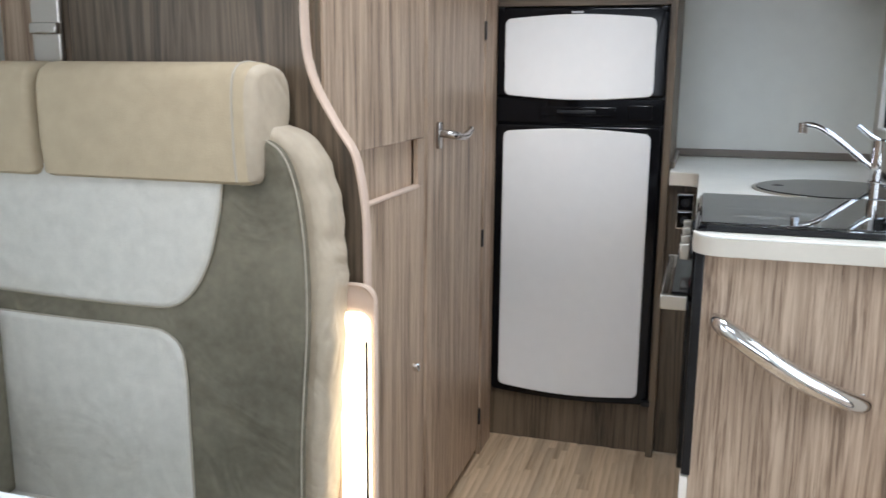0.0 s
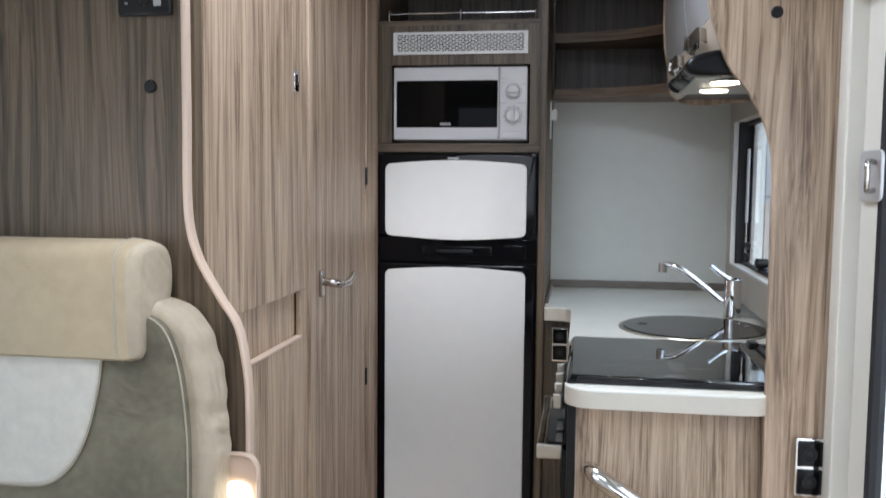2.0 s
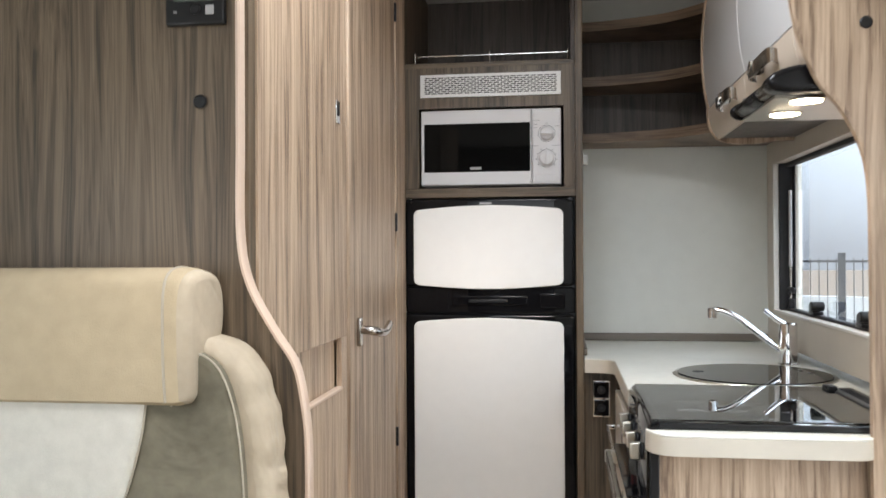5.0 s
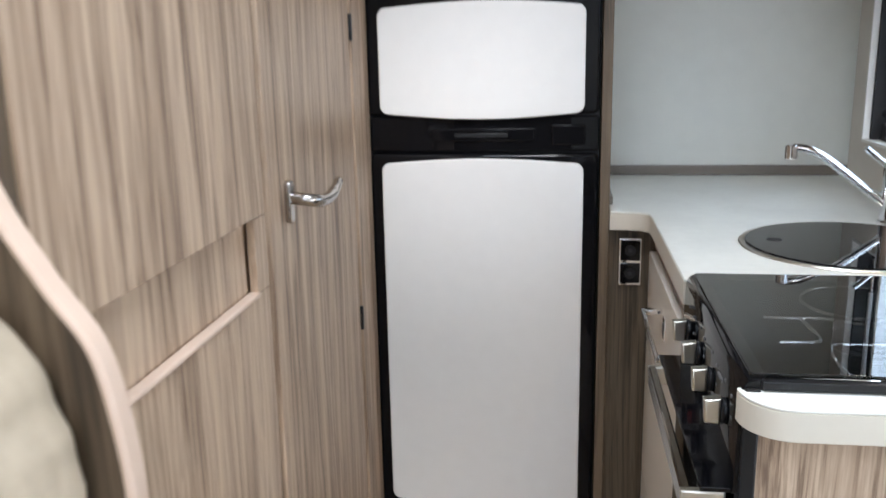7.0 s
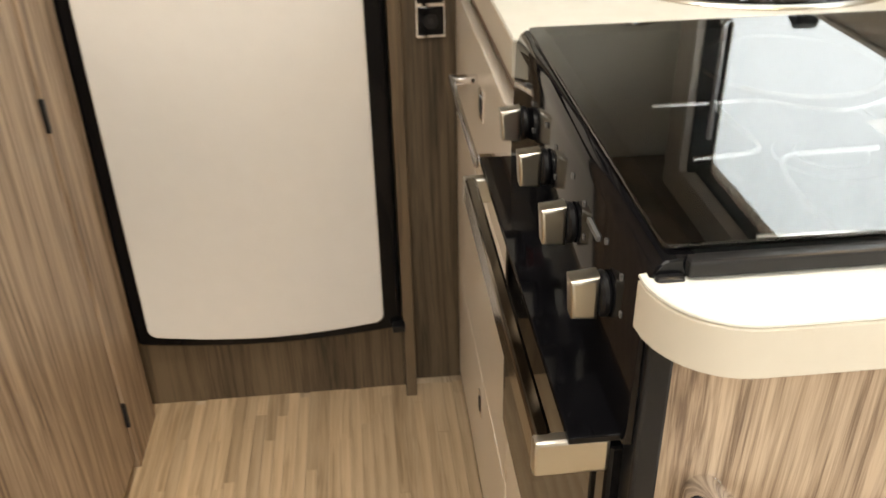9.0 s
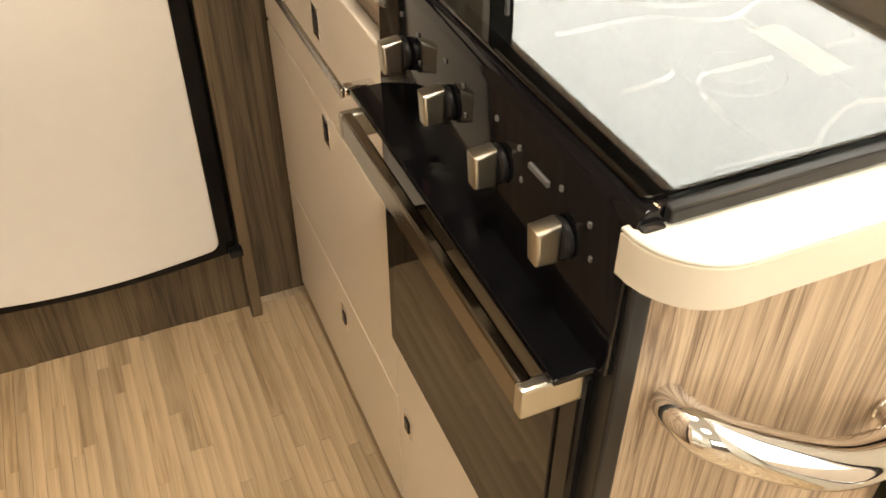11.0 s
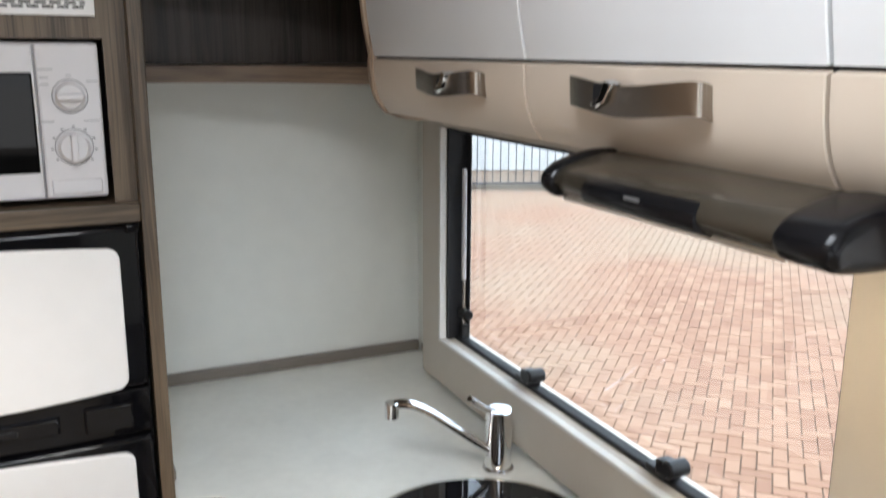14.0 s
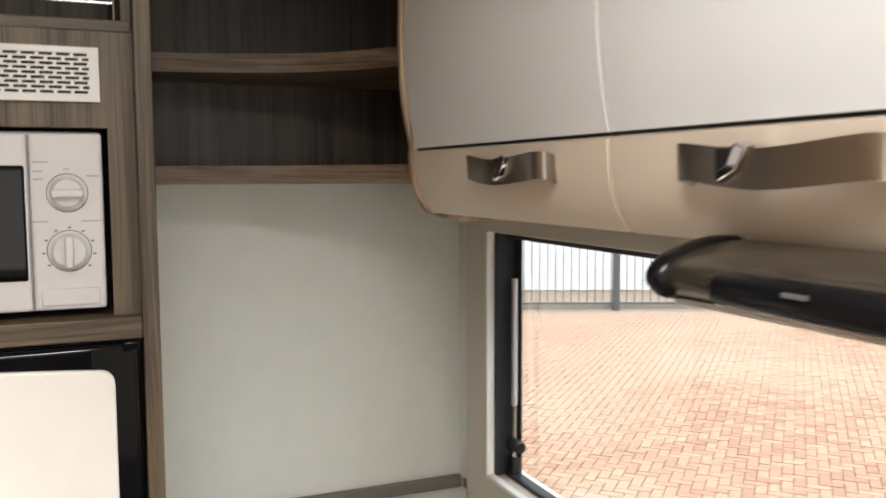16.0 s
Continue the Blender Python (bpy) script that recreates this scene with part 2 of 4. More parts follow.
def brickwork():
    m = bpy.data.materials.new("clay_paver")
    m.use_nodes = True
    nt = m.node_tree
    b = nt.nodes["Principled BSDF"]
    info, geo = nt.nodes.new("ShaderNodeObjectInfo"), nt.nodes.new("ShaderNodeNewGeometry")
    add = nt.nodes.new("ShaderNodeMath")
    nt.links.new(info.outputs["Random"], add.inputs[0])
    nt.links.new(geo.outputs["Random Per Island"], add.inputs[1])
    fr = nt.nodes.new("ShaderNodeMath")
    fr.operation = "FRACT"
    nt.links.new(add.outputs[0], fr.inputs[0])
    rp = nt.nodes.new("ShaderNodeValToRGB")
    e = rp.color_ramp.elements
    e[0].color, e[1].color = (.185, .092, .054, 1), (.25, .145, .09, 1)
    k = e.new(.5)
    k.color = (.218, .116, .069, 1)
    nt.links.new(fr.outputs[0], rp.inputs[0])
    n = nt.nodes.new("ShaderNodeTexNoise")
    n.inputs["Scale"].default_value, n.inputs["Detail"].default_value = .45, 6
    nt.links.new(geo.outputs["Position"], n.inputs["Vector"])
    mx = nt.nodes.new("ShaderNodeMix")
    mx.data_type = "RGBA"
    mx.inputs["B"].default_value = (.225, .165, .11, 1)
    r2 = nt.nodes.new("ShaderNodeMapRange")
    r2.inputs["From Min"].default_value, r2.inputs["From Max"].default_value = .42, .75
    r2.inputs["To Max"].default_value = .8
    drift = nt.nodes.new("ShaderNodeVectorMath")
    drift.operation = "DOT_PRODUCT"
    drift.inputs[1].default_value = (.009, .021, 0)
    nt.links.new(geo.outputs["Position"], drift.inputs[0])
    swept = nt.nodes.new("ShaderNodeMath")
    swept.operation = "MULTIPLY_ADD"
    swept.inputs[1].default_value, swept.inputs[2].default_value = 1.0, -.25
    nt.links.new(drift.outputs["Value"], swept.inputs[0])
    both = nt.nodes.new("ShaderNodeMath")
    nt.links.new(swept.outputs[0], both.inputs[0])
    nt.links.new(n.outputs["Fac"], both.inputs[1])
    nt.links.new(both.outputs[0], r2.inputs["Value"])
    nt.links.new(r2.outputs[0], mx.inputs["Factor"])
    nt.links.new(rp.outputs[0], mx.inputs["A"])
    nt.links.new(mx.outputs["Result"], b.inputs["Base Color"])
    b.inputs["Roughness"].default_value = .9
    return m


PAVER = brickwork()
SAND = material("joint_sand", (.15, .105, .072), .95, bump=.5, scale=30, vary=.2)


# ---- building blocks ----
def thing(name, at, label, category, group="", kind=""):
    ob = new(name)
    ob.location = at
    ob.empty_display_size = .05
    return tagged(ob, label, category, group, kind)


def part(name, bm, mat, parent=None, label="", smooth=None):
    """One mesh object out of a bmesh that is drawn in world coordinates."""
    bmesh.ops.recalc_face_normals(bm, faces=bm.faces)
    for e in bm.edges:
        e.smooth = len(e.link_faces) == 2 and e.calc_face_angle() < radians(36)
    me = bpy.data.meshes.new(name)
    bm.to_mesh(me)
    bm.free()
    me.materials.append(mat)
    ob = new(name, me)
    if parent:
        ob.parent = parent
        if parent.type == "EMPTY":
            ob.matrix_parent_inverse = Matrix.Translation(-parent.location)
    if label:
        ob["label"] = label
    return ob


def structure(name, bm, mat, label="", category=""):
    return tagged(part(name, bm, mat), label, category, kind="structure")


def box(x0, x1, y0, y1, z0, z1, bevel=0.0, seg=2, bm=None):
    own = bmesh.new()
    bmesh.ops.create_cube(own, size=1)
    for v in own.verts:
        v.co = ((x0 + x1) / 2 + v.co.x * (x1 - x0), (y0 + y1) / 2 + v.co.y * (y1 - y0), (z0 + z1) / 2 + v.co.z * (z1 - z0))
    if bevel:
        bmesh.ops.bevel(own, geom=own.edges[:], offset=bevel, segments=seg, profile=.5, affect="EDGES")
        for f in own.faces:
            f.normal_update()
            f.smooth = max(abs(c) for c in f.normal) < .9999
    return merged(bm, own)


def merged(bm, own):
    if bm is None:
        return own
    me = bpy.data.meshes.new("scratch")
    own.to_mesh(me)
    own.free()
    bm.from_mesh(me)
    bpy.data.meshes.remove(me)
    return bm


def prism(points, axis, a, b, bevel=0.0, seg=2, bm=None):
    """A closed outline, drawn across the given axis, pushed from a to b along it. Outline in (x,z) for y, (y,z) for x, (x,y) for z."""
    own = bmesh.new()

    def place(p, h):
        return {"x": (h, p[0], p[1]), "y": (p[0], h, p[1]), "z": (p[0], p[1], h)}[axis]

    low, top = [own.verts.new(place(p, a)) for p in points], [own.verts.new(place(p, b)) for p in points]
    own.faces.new(low)
    own.faces.new(top)
    n = len(points)
    rims = []
    for i in range(n):
        own.faces.new((low[i], low[(i + 1) % n], top[(i + 1) % n], top[i]))
    if bevel:
        own.edges.ensure_lookup_table()
        rims = [e for e in own.edges if all(v in low for v in e.verts) or all(v in top for v in e.verts)]
        bmesh.ops.recalc_face_normals(own, faces=own.faces)
        bmesh.ops.bevel(own, geom=rims, offset=bevel, segments=seg, profile=.5, affect="EDGES")
    for f in own.faces:
        f.normal_update()
        f.smooth = abs(f.normal["xyz".index(axis)]) < .9999
    return merged(bm, own)


def soften(bm):
    for f in bm.faces:
        f.smooth = True


def rounded(x0, x1, z0, z1, r, seg=6, up=0.0, down=0.0):
    """Outline of a rectangle with round corners; up and down bow the top and bottom edges outwards."""
    pts = []
    for cx, cz, start in ((x1 - r, z0 + r, -90), (x1 - r, z1 - r, 0), (x0 + r, z1 - r, 90), (x0 + r, z0 + r, 180)):
        for i in range(seg + 1):
            a = radians(start + 90 * i / seg)
            pts.append((cx + r * math.cos(a), cz + r * math.sin(a)))
        if start in (0, 180) and (up or down):
            k = up if start == 0 else -down
            xa, xb, z = (x1 - r, x0 + r, z1) if start == 0 else (x0 + r, x1 - r, z0)
            pts += [(xa + (xb - xa) * j / 12, z + k * math.sin(math.pi * j / 12)) for j in range(1, 12)]
    return pts


def spline(points, steps=8):
    """A smooth line through the points."""
    out = []
    p = [points[0], *points, points[-1]]
    for i in range(1, len(p) - 2):
        for j in range(steps):
            t = j / steps
            out.append(tuple(.5 * (2 * b + (c - a) * t + (2 * a - 5 * b + 4 * c - d) * t * t + (3 * b - a - 3 * c + d) * t ** 3)
                             for a, b, c, d in zip(p[i - 1], p[i], p[i + 1], p[i + 2])))
    return out + [tuple(points[-1])]


def tube(path, radius, seg=10, bm=None, flat=1.0):
    """A round bar along a path; radius may be one number or one for each point; flat squeezes it across the second axis."""
    own = bmesh.new()
    path = [Vector(p) for p in path]
    rad = radius if isinstance(radius, (list, tuple)) else [radius] * len(path)
    rings = []
    side = None
    for i, p in enumerate(path):
        d = (path[min(i + 1, len(path) - 1)] - path[max(i - 1, 0)]).normalized()
        if side is None:
            side = d.cross(Vector((0, 0, 1)) if abs(d.z) < .9 else Vector((1, 0, 0))).normalized()
        side = (side - d * side.dot(d)).normalized()
        other = d.cross(side)
        rings.append([own.verts.new(p + rad[i] * (math.cos(a) * side + flat * math.sin(a) * other)) for a in (2 * math.pi * k / seg for k in range(seg))])
    for r, q in zip(rings, rings[1:]):
        for k in range(seg):
            own.faces.new((r[k], r[(k + 1) % seg], q[(k + 1) % seg], q[k]))
    for f in own.faces:
        f.smooth = True
    own.faces.new(rings[0])
    own.faces.new(rings[-1])
    return merged(bm, own)


def rod(a, b, r, seg=20, bm=None, bevel=0.0):
    a, b = Vector(a), Vector(b)
    if not bevel:
        return tube([a, b], r, seg, bm)
    d = (b - a).normalized() * bevel
    return tube([a, a + d, b - d, b], [r - bevel, r, r, r - bevel], seg, bm)


# ---- the vehicle's shell ----
XL, XR, YB, YF, TOP = -1.32, .60, -2.2, 3.26, 2.16
structure("floor", box(XL, XR, YB, YF + .05, -.05, 0), FLOOR, "light wood-strip vinyl floor", "floor")
# The first opening is an unseen hatch, added for its fill light.
HATCHES = ((-.68, -.02, -.1, .5), (-.52, -.02, 1.3, 1.8))
bm = bmesh.new()
start = YB
for x0, x1, y0, y1 in HATCHES:
    box(XL, XR + .06, start, y0, TOP, TOP + .04, bm=bm)
    box(XL, x0, y0, y1, TOP, TOP + .04, bm=bm)
    box(x1, XR + .06, y0, y1, TOP, TOP + .04, bm=bm)
    start = y1
box(XL, XR + .06, start, YF + .05, TOP, TOP + .04, bm=bm)
structure("ceiling", bm, CEIL, "off-white padded ceiling lining", "ceiling")
structure("wall_end", box(XL, XR + .06, YF, YF + .05, 0, TOP), WALL, "pale grey wall lining behind the worktop", "wall")
# Closing wall with an added opening for the unseen lounge window.
bm = box(XL - .05, XL, YB, YF, 0, 1.0)
box(XL - .05, XL, YB, YF, 1.5, TOP, bm=bm)
box(XL - .05, XL, YB, -.2, 1.0, 1.5, bm=bm)
box(XL - .05, XL, .7, YF, 1.0, 1.5, bm=bm)
structure("wall_offside", bm, WALL, "pale grey side wall with an unseen, added window opening", "wall")
# Unseen closing wall; its dark colour keeps bounce and microwave reflections low.
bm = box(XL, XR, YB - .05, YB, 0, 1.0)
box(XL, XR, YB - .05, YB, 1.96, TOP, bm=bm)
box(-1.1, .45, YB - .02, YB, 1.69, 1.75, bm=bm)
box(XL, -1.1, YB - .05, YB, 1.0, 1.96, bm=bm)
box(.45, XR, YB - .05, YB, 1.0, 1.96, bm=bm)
structure("wall_cab", bm, CAB_DIMMER, "unseen cab wall round the windscreen opening, coloured dark to dim reflections", "wall")
bm = box(.518, .535, YB, .72, 0, TOP)
box(.518, .535, 1.498, 1.672, 0, TOP, bm=bm)
box(.518, .535, .72, 1.498, 1.63, TOP, bm=bm)
box(.518, .535, .72, 1.498, -.05, .28, bm=bm)
box(.535, XR + .06, 1.66, 1.672, 0, TOP, bm=bm)
box(XR, XR + .06, 1.672, 1.86, 0, TOP, bm=bm)
box(XR, XR + .06, 1.86, YF, 0, .90, bm=bm)
box(XR, XR + .06, 1.86, YF, 1.60, TOP, bm=bm)
box(XR, XR + .06, 3.22, YF, .90, 1.60, bm=bm)
box(XR - .02, XR, 3.055, YF, .90, 1.62, bm=bm)
box(XR - .02, XR, 1.675, 3.055, .90, .955, bm=bm)
structure("wall_nearside", bm, WALL, "pale grey side wall with kitchen window and entrance door", "wall")

# ---- tall unit with fridge and microwave ----
PX0, PX1 = -.126, -.104
unit = thing("fridge_housing", (-.38, 3.0, 0), "grey-brown wood laminate tall housing round fridge and microwave", "cabinet")
part("side_panel", box(PX0, PX1, 2.70, YF, 0, TOP, .002), SHADEWOOD, unit)
part("side_panel", box(-.668, -.65, 2.74, YF, 0, TOP, .001), SHADEWOOD, unit)
part("shelf", box(-.65, PX0, 2.705, 3.22, 1.418, 1.447, .002), SHADEWOOD_X, unit, "shelf board over the fridge")
part("plinth", box(-.65, PX0, 2.738, 2.752, 0, .172), SHADEWOOD, unit)
# Compartment's shade is put into the colour of its back and inner side.
part("back_panel", box(-.65, PX0, 3.21, 3.23, 1.447, TOP), SHADE_DARK_WOOD, unit, "back panel of the open compartment, shade put into its colour")
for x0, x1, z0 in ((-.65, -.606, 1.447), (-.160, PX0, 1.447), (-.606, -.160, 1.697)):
    part("fascia", box(x0, x1, 2.735, 2.755, z0, 1.822), SHADEWOOD, unit)
part("top_shelf", box(-.65, PX0, 2.735, 3.21, 1.822, 1.838, .002), SHADEWOOD_X, unit)
part("inner_side", box(PX0 - .012, PX0, 2.755, 3.21, 1.838, TOP), SHADE_DARK_WOOD, unit)

fr = thing("fridge_freezer", (-.386, 2.95, .17), "tall black-framed fridge freezer with white curved door panels", "fridge")
part("cabinet", box(-.648, PX0 - .002, 2.735, 3.2, .172, 1.416), BLACK, fr)


def bowed(outline, y0, y1, bulge, x0, x1, bevel):
    bm = prism(outline, "y", y0, y1, bevel, 3)
    geom = bm.verts[:] + bm.edges[:] + bm.faces[:]
    for k in range(1, 8):
        x = x0 + (x1 - x0) * k / 8
        cut = bmesh.ops.bisect_plane(bm, geom=bm.verts[:] + bm.edges[:] + bm.faces[:], plane_co=(x, 0, 0), plane_no=(1, 0, 0))
    for v in bm.verts:
        u = (v.co.x - x0) / (x1 - x0) * 2 - 1
        v.co.y -= bulge * max(0, 1 - u * u)
    return bm


for nm, z0, z1, w0, w1, lab in (("freezer_door", 1.148, 1.414, 1.150, 1.382, "black freezer door with white panel"),
                                ("fridge_door", .176, 1.062, .200, 1.041, "black fridge door with white panel")):
    d = part(nm, bowed(rounded(-.646, PX0 - .004, z0, z1, .014, down=.008 if z0 < .5 else 0), 2.703, 2.738, .013, -.646, PX0, .008), GLOSS_B, fr, lab)
    part("door_panel", bowed(rounded(-.618, -.163, w0, w1, .02, up=.011, down=.011), 2.6955, 2.709, .013, -.646, PX0, .0035), FRIDGE_W, d, "white textured panel with rounded corners")
part("badge", box(-.414, -.378, 2.688, 2.70, 1.3955, 1.402, .001), MIDGREY, fr, "small silver badge on the freezer door")
strip = part("handle_strip", bowed(rounded(-.646, PX0 - .004, 1.066, 1.144, .008), 2.709, 2.738, .012, -.646, PX0, .004), GLOSS_B, fr, "black grip strip between the doors")
part("grip", box(-.50, -.27, 2.692, 2.706, 1.089, 1.118, .004), GLOSS_B, strip)
part("grip_insert", box(-.45, -.33, 2.6895, 2.695, 1.098, 1.108, .002), BLACK, strip)
part("latch_recess", box(-.235, -.16, 2.6965, 2.706, 1.08, 1.125, .004), GLOSS_B, strip)
for x in (-.632, -.142):
    part("hinge_cap", box(x - .010, x + .010, 2.697, 2.708, 1.402, 1.4155, .003), GLOSS_B, fr)
part("bottom_catch", box(-.148, -.122, 2.683, 2.715, .178, .194, .003), BLACK, fr)

mw = thing("microwave_oven", (-.385, 2.9, 1.447), "silver-white built-in microwave with dark glass door and two dials", "microwave")
part("body", box(-.600, -.168, 2.745, 3.1, 1.456, 1.692, .006), MWBODY, mw)
md = part("door", box(-.600, -.258, 2.733, 2.747, 1.458, 1.690, .005), MWBODY, mw)
part("window", box(-.590, -.262, 2.7305, 2.736, 1.498, 1.648, .003), WAVEGLASS, md, "black glass window")
part("logo_bar", box(-.446, -.412, 2.7292, 2.7306, 1.505, 1.513), MIDGREY, md)
part("viewing_mesh", box(-.54, -.325, 2.7296, 2.7306, 1.52, 1.63), WAVEGLASS, md)
ctrl = part("control_panel", box(-.2565, -.168, 2.733, 2.747, 1.458, 1.690, .005), MWBODY, mw)
for z, r in ((1.612, .021), (1.536, .023)):
    k = part("dial", rod((-.212, 2.733, z), (-.212, 2.720, z), r, 28, bevel=.004), MWBODY, ctrl, "round dial with a raised grip")
    gx, gz = (.005, r * .92) if z < 1.6 else (r * .92, .005)
    part("dial_grip", box(-.212 - gx, -.212 + gx, 2.706, 2.722, z - gz, z + gz, .003), MWBODY, k)
    part("dial_ring", tube([(-.212 + (r + .004) * math.cos(a), 2.7328, z + (r + .004) * math.sin(a)) for a in (2 * math.pi * i / 32 for i in range(33))], .0007, 5), GREY, k)
for i in range(9):
    a = radians(-40 + 32 * i)
    for z, r in ((1.536, .031),):
        c, sn = math.cos(a), math.sin(a)
        part("scale_mark", box(-.212 + r * c - .002, -.212 + r * c + .002, 2.7322, 2.7334, z + r * sn - .0012, z + r * sn + .0012), GREY, ctrl)
for x, z, w in ((-.243, 1.652, .02), (-.246, 1.64, .012), (-.212, 1.643, .008), (-.18, 1.634, .016), (-.246, 1.575, .02), (-.184, 1.575, .024), (-.246, 1.63, .012)):
    part("caption", box(x - w / 2, x + w / 2, 2.7322, 2.7334, z - .0009, z + .0009), MIDGREY, ctrl)
part("door_button", box(-.248, -.176, 2.7305, 2.735, 1.464, 1.487, .003), MWBODY, ctrl)

vent = thing("air_vent", (-.385, 2.73, 1.733), "cream plastic slotted air vent over the microwave", "vent")
VX0, VX1, VZ0, VZ1 = -.600, -.168, 1.730, 1.800
rows = 9
part("backing", box(VX0 + .004, VX1 - .004, 2.732, 2.7345, VZ0 + .004, VZ1 - .004), BLACK, vent)
bm = box(VX0, VX1, 2.727, 2.732, VZ0, VZ0 + .008)
box(VX0, VX1, 2.727, 2.732, VZ1 - .008, VZ1, bm=bm)
box(VX0, VX0 + .012, 2.727, 2.732, VZ0 + .008, VZ1 - .008, bm=bm)
box(VX1 - .012, VX1, 2.727, 2.732, VZ0 + .008, VZ1 - .008, bm=bm)
part("frame", bm, DOORWHITE, vent)
step = (VZ1 - VZ0 - .016) / rows
pitch = (VX1 - VX0 - .024) / 20
for r in range(rows):
    z = VZ0 + .008 + r * step
    bm = box(VX0 + .012, VX1 - .012, 2.7275, 2.732, z, z + step * .36)
    for c in range(22):
        x = VX0 + .012 + (c - (.5 if r % 2 else 0)) * pitch
        a, b2 = max(VX0 + .012, x - .0022), min(VX1 - .012, x + .0022)
        if b2 > a:
            box(a, b2, 2.7275, 2.732, z + step * .36, z + step, bm=bm)
    part("louvre", bm, DOORWHITE, vent, smooth=0)

rail = thing("shelf_rail", (-.385, 2.75, 1.838), "thin chrome retaining rail on the shelf edge", "rail")
for x in (-.62, -.386, -.146):
    part("post", rod((x, 2.75, 1.838), (x, 2.75, 1.872), .0028, 10), CHROME, rail)
part("bar", rod((-.62, 2.75, 1.862), (-.146, 2.75, 1.862), .0022, 10), CHROME, rail)

# ---- wardrobe and washroom side ----
XW = -.645
wardrobe = thing("wardrobe", (-.95, 1.68, 0), "tall grey-brown wood laminate wardrobe with a recessed grip", "wardrobe")
part("carcass", box(XL + .005, XW - .02, 1.40, 1.978, 0, TOP), WOOD, wardrobe)
part("upper_door", box(XW - .018, XW, 1.405, 1.972, 1.067, TOP - .02, .0015), WOOD, wardrobe)
part("lower_door", box(XW - .018, XW, 1.405, 1.972, .06, .956, .0015), WOOD, wardrobe)
part("grip_recess", box(XW - .0195, XW - .016, 1.405, 1.921, .9565, 1.0665), WOOD, wardrobe)
part("door_stile", box(XW - .012, XW, 1.922, 1.972, .957, 1.066, .001), WOOD, wardrobe)
part("grip_edge", box(XW - .014, XW + .003, 1.405, 1.926, .952, .960, .003), EDGE, wardrobe, "pale rounded grip edge")
lt = part("latch", box(XW, XW + .004, 1.878, 1.906, 1.530, 1.580, .002), CHROME, wardrobe)
part("latch_button", box(XW + .003, XW + .006, 1.884, 1.896, 1.546, 1.570, .002), BLACK, lt)
lk = part("lock", rod((XW, 1.898, .518), (XW + .012, 1.898, .518), .011, 18, bevel=.002), CHROME, wardrobe)
part("keyhole", box(XW + .011, XW + .0126, 1.8965, 1.8995, .513, .523), BLACK, lk)

wr = thing("washroom_wall", (-.95, 2.35, 0), "wood laminate washroom wall with frame", "wall panel")
part("panel", box(XL + .005, XW - .03, 1.982, 2.735, 0, TOP), WOOD, wr)
part("jamb", box(XW - .03, XW + .004, 1.982, 2.006, 0, TOP, .003), WOOD, wr)
part("jamb", box(XW - .03, XW + .002, 2.555, 2.70, 0, TOP, .002), WOOD, wr)
wd = thing("washroom_door", (XW, 2.29, 0), "closed wood laminate washroom door with satin lever handle", "door")
part("leaf", box(XW - .024, XW - .002, 2.012, 2.549, .03, 2.0, .002), WOOD, wd)
part("head", box(XW - .024, XW - .002, 2.012, 2.549, 2.006, TOP - .004, .002), WOOD, wd)
hd = part("handle", prism(rounded(2.070, 2.094, 1.030, 1.098, .008), "x", XW - .002, XW + .008, .002), NICKEL, wd, "satin nickel lever handle on a back plate")
part("lever", tube(spline([(XW + .006, 2.082, 1.070), (XW + .038, 2.084, 1.066), (XW + .048, 2.115, 1.060), (XW + .048, 2.16, 1.058), (XW + .047, 2.20, 1.064), (XW + .045, 2.23, 1.071), (XW + .040, 2.25, 1.070), (XW + .034, 2.262, 1.063)], 5),
                   [.0105] * 10 + [.0098] * 10 + [.0085] * 8 + [.007] * 8, 12), NICKEL, hd)
for z in (1.95, 1.34, .718, .135):
    part("hinge", box(XW - .004, XW + .005, 2.546, 2.554, z - .027, z + .027, .002), BLACK, wd)

# ---- wavy screen behind the seat ----
WAVE = spline([(-.653, 1.42), (-.653, 1.28), (-.638, 1.205), (-.599, 1.134), (-.566, 1.083), (-.552, 1.02), (-.546, .95), (-.546, .80)], 8)
screen = thing("screen_panel", (-.9, 1.36, 0), "wood laminate screen with a wavy pale edge behind the bench", "panel")
outline = [(-1.12, 0), (-.547, 0), (-.547, .5)] + [(x - .003, z) for x, z in WAVE[::-1]] + [(-.656, TOP), (-1.12, TOP)]
part("board", prism(outline, "y", 1.352, 1.368, .001, 1), SHADEWOOD, screen)
edge = [(-.544, 0), (-.544, .25), (-.544, .5), (-.5435, .65)] + WAVE[::-1] + [(-.653, 1.5 + .1 * k) for k in range(6)] + [(-.653, TOP)]
bm = bmesh.new()
rows_ = []
for i, (x, z) in enumerate(edge):
    a, b2 = edge[max(0, i - 1)], edge[min(len(edge) - 1, i + 1)]
    n = Vector((b2[1] - a[1], 0, -(b2[0] - a[0]))).normalized()
    p = Vector((x, 0, z))
    ring = []
    for off, y in ((-.007, 1.347), (-.003, 1.3465), (.000, 1.350), (.000, 1.369), (-.003, 1.373), (-.007, 1.373)):
        q = p + n * off
        ring.append(bm.verts.new((q.x, y, q.z)))
    rows_.append(ring)
for r, q in zip(rows_, rows_[1:]):
    for k in range(6):
        bm.faces.new((r[k], r[(k + 1) % 6], q[(k + 1) % 6], q[k]))
soften(bm)
part("edge_band", bm, EDGE, screen, "pale tan rounded edging")
part("return_strip", box(-.668, -.6495, 1.3745, 1.404, 0, TOP), SHADEWOOD, screen)
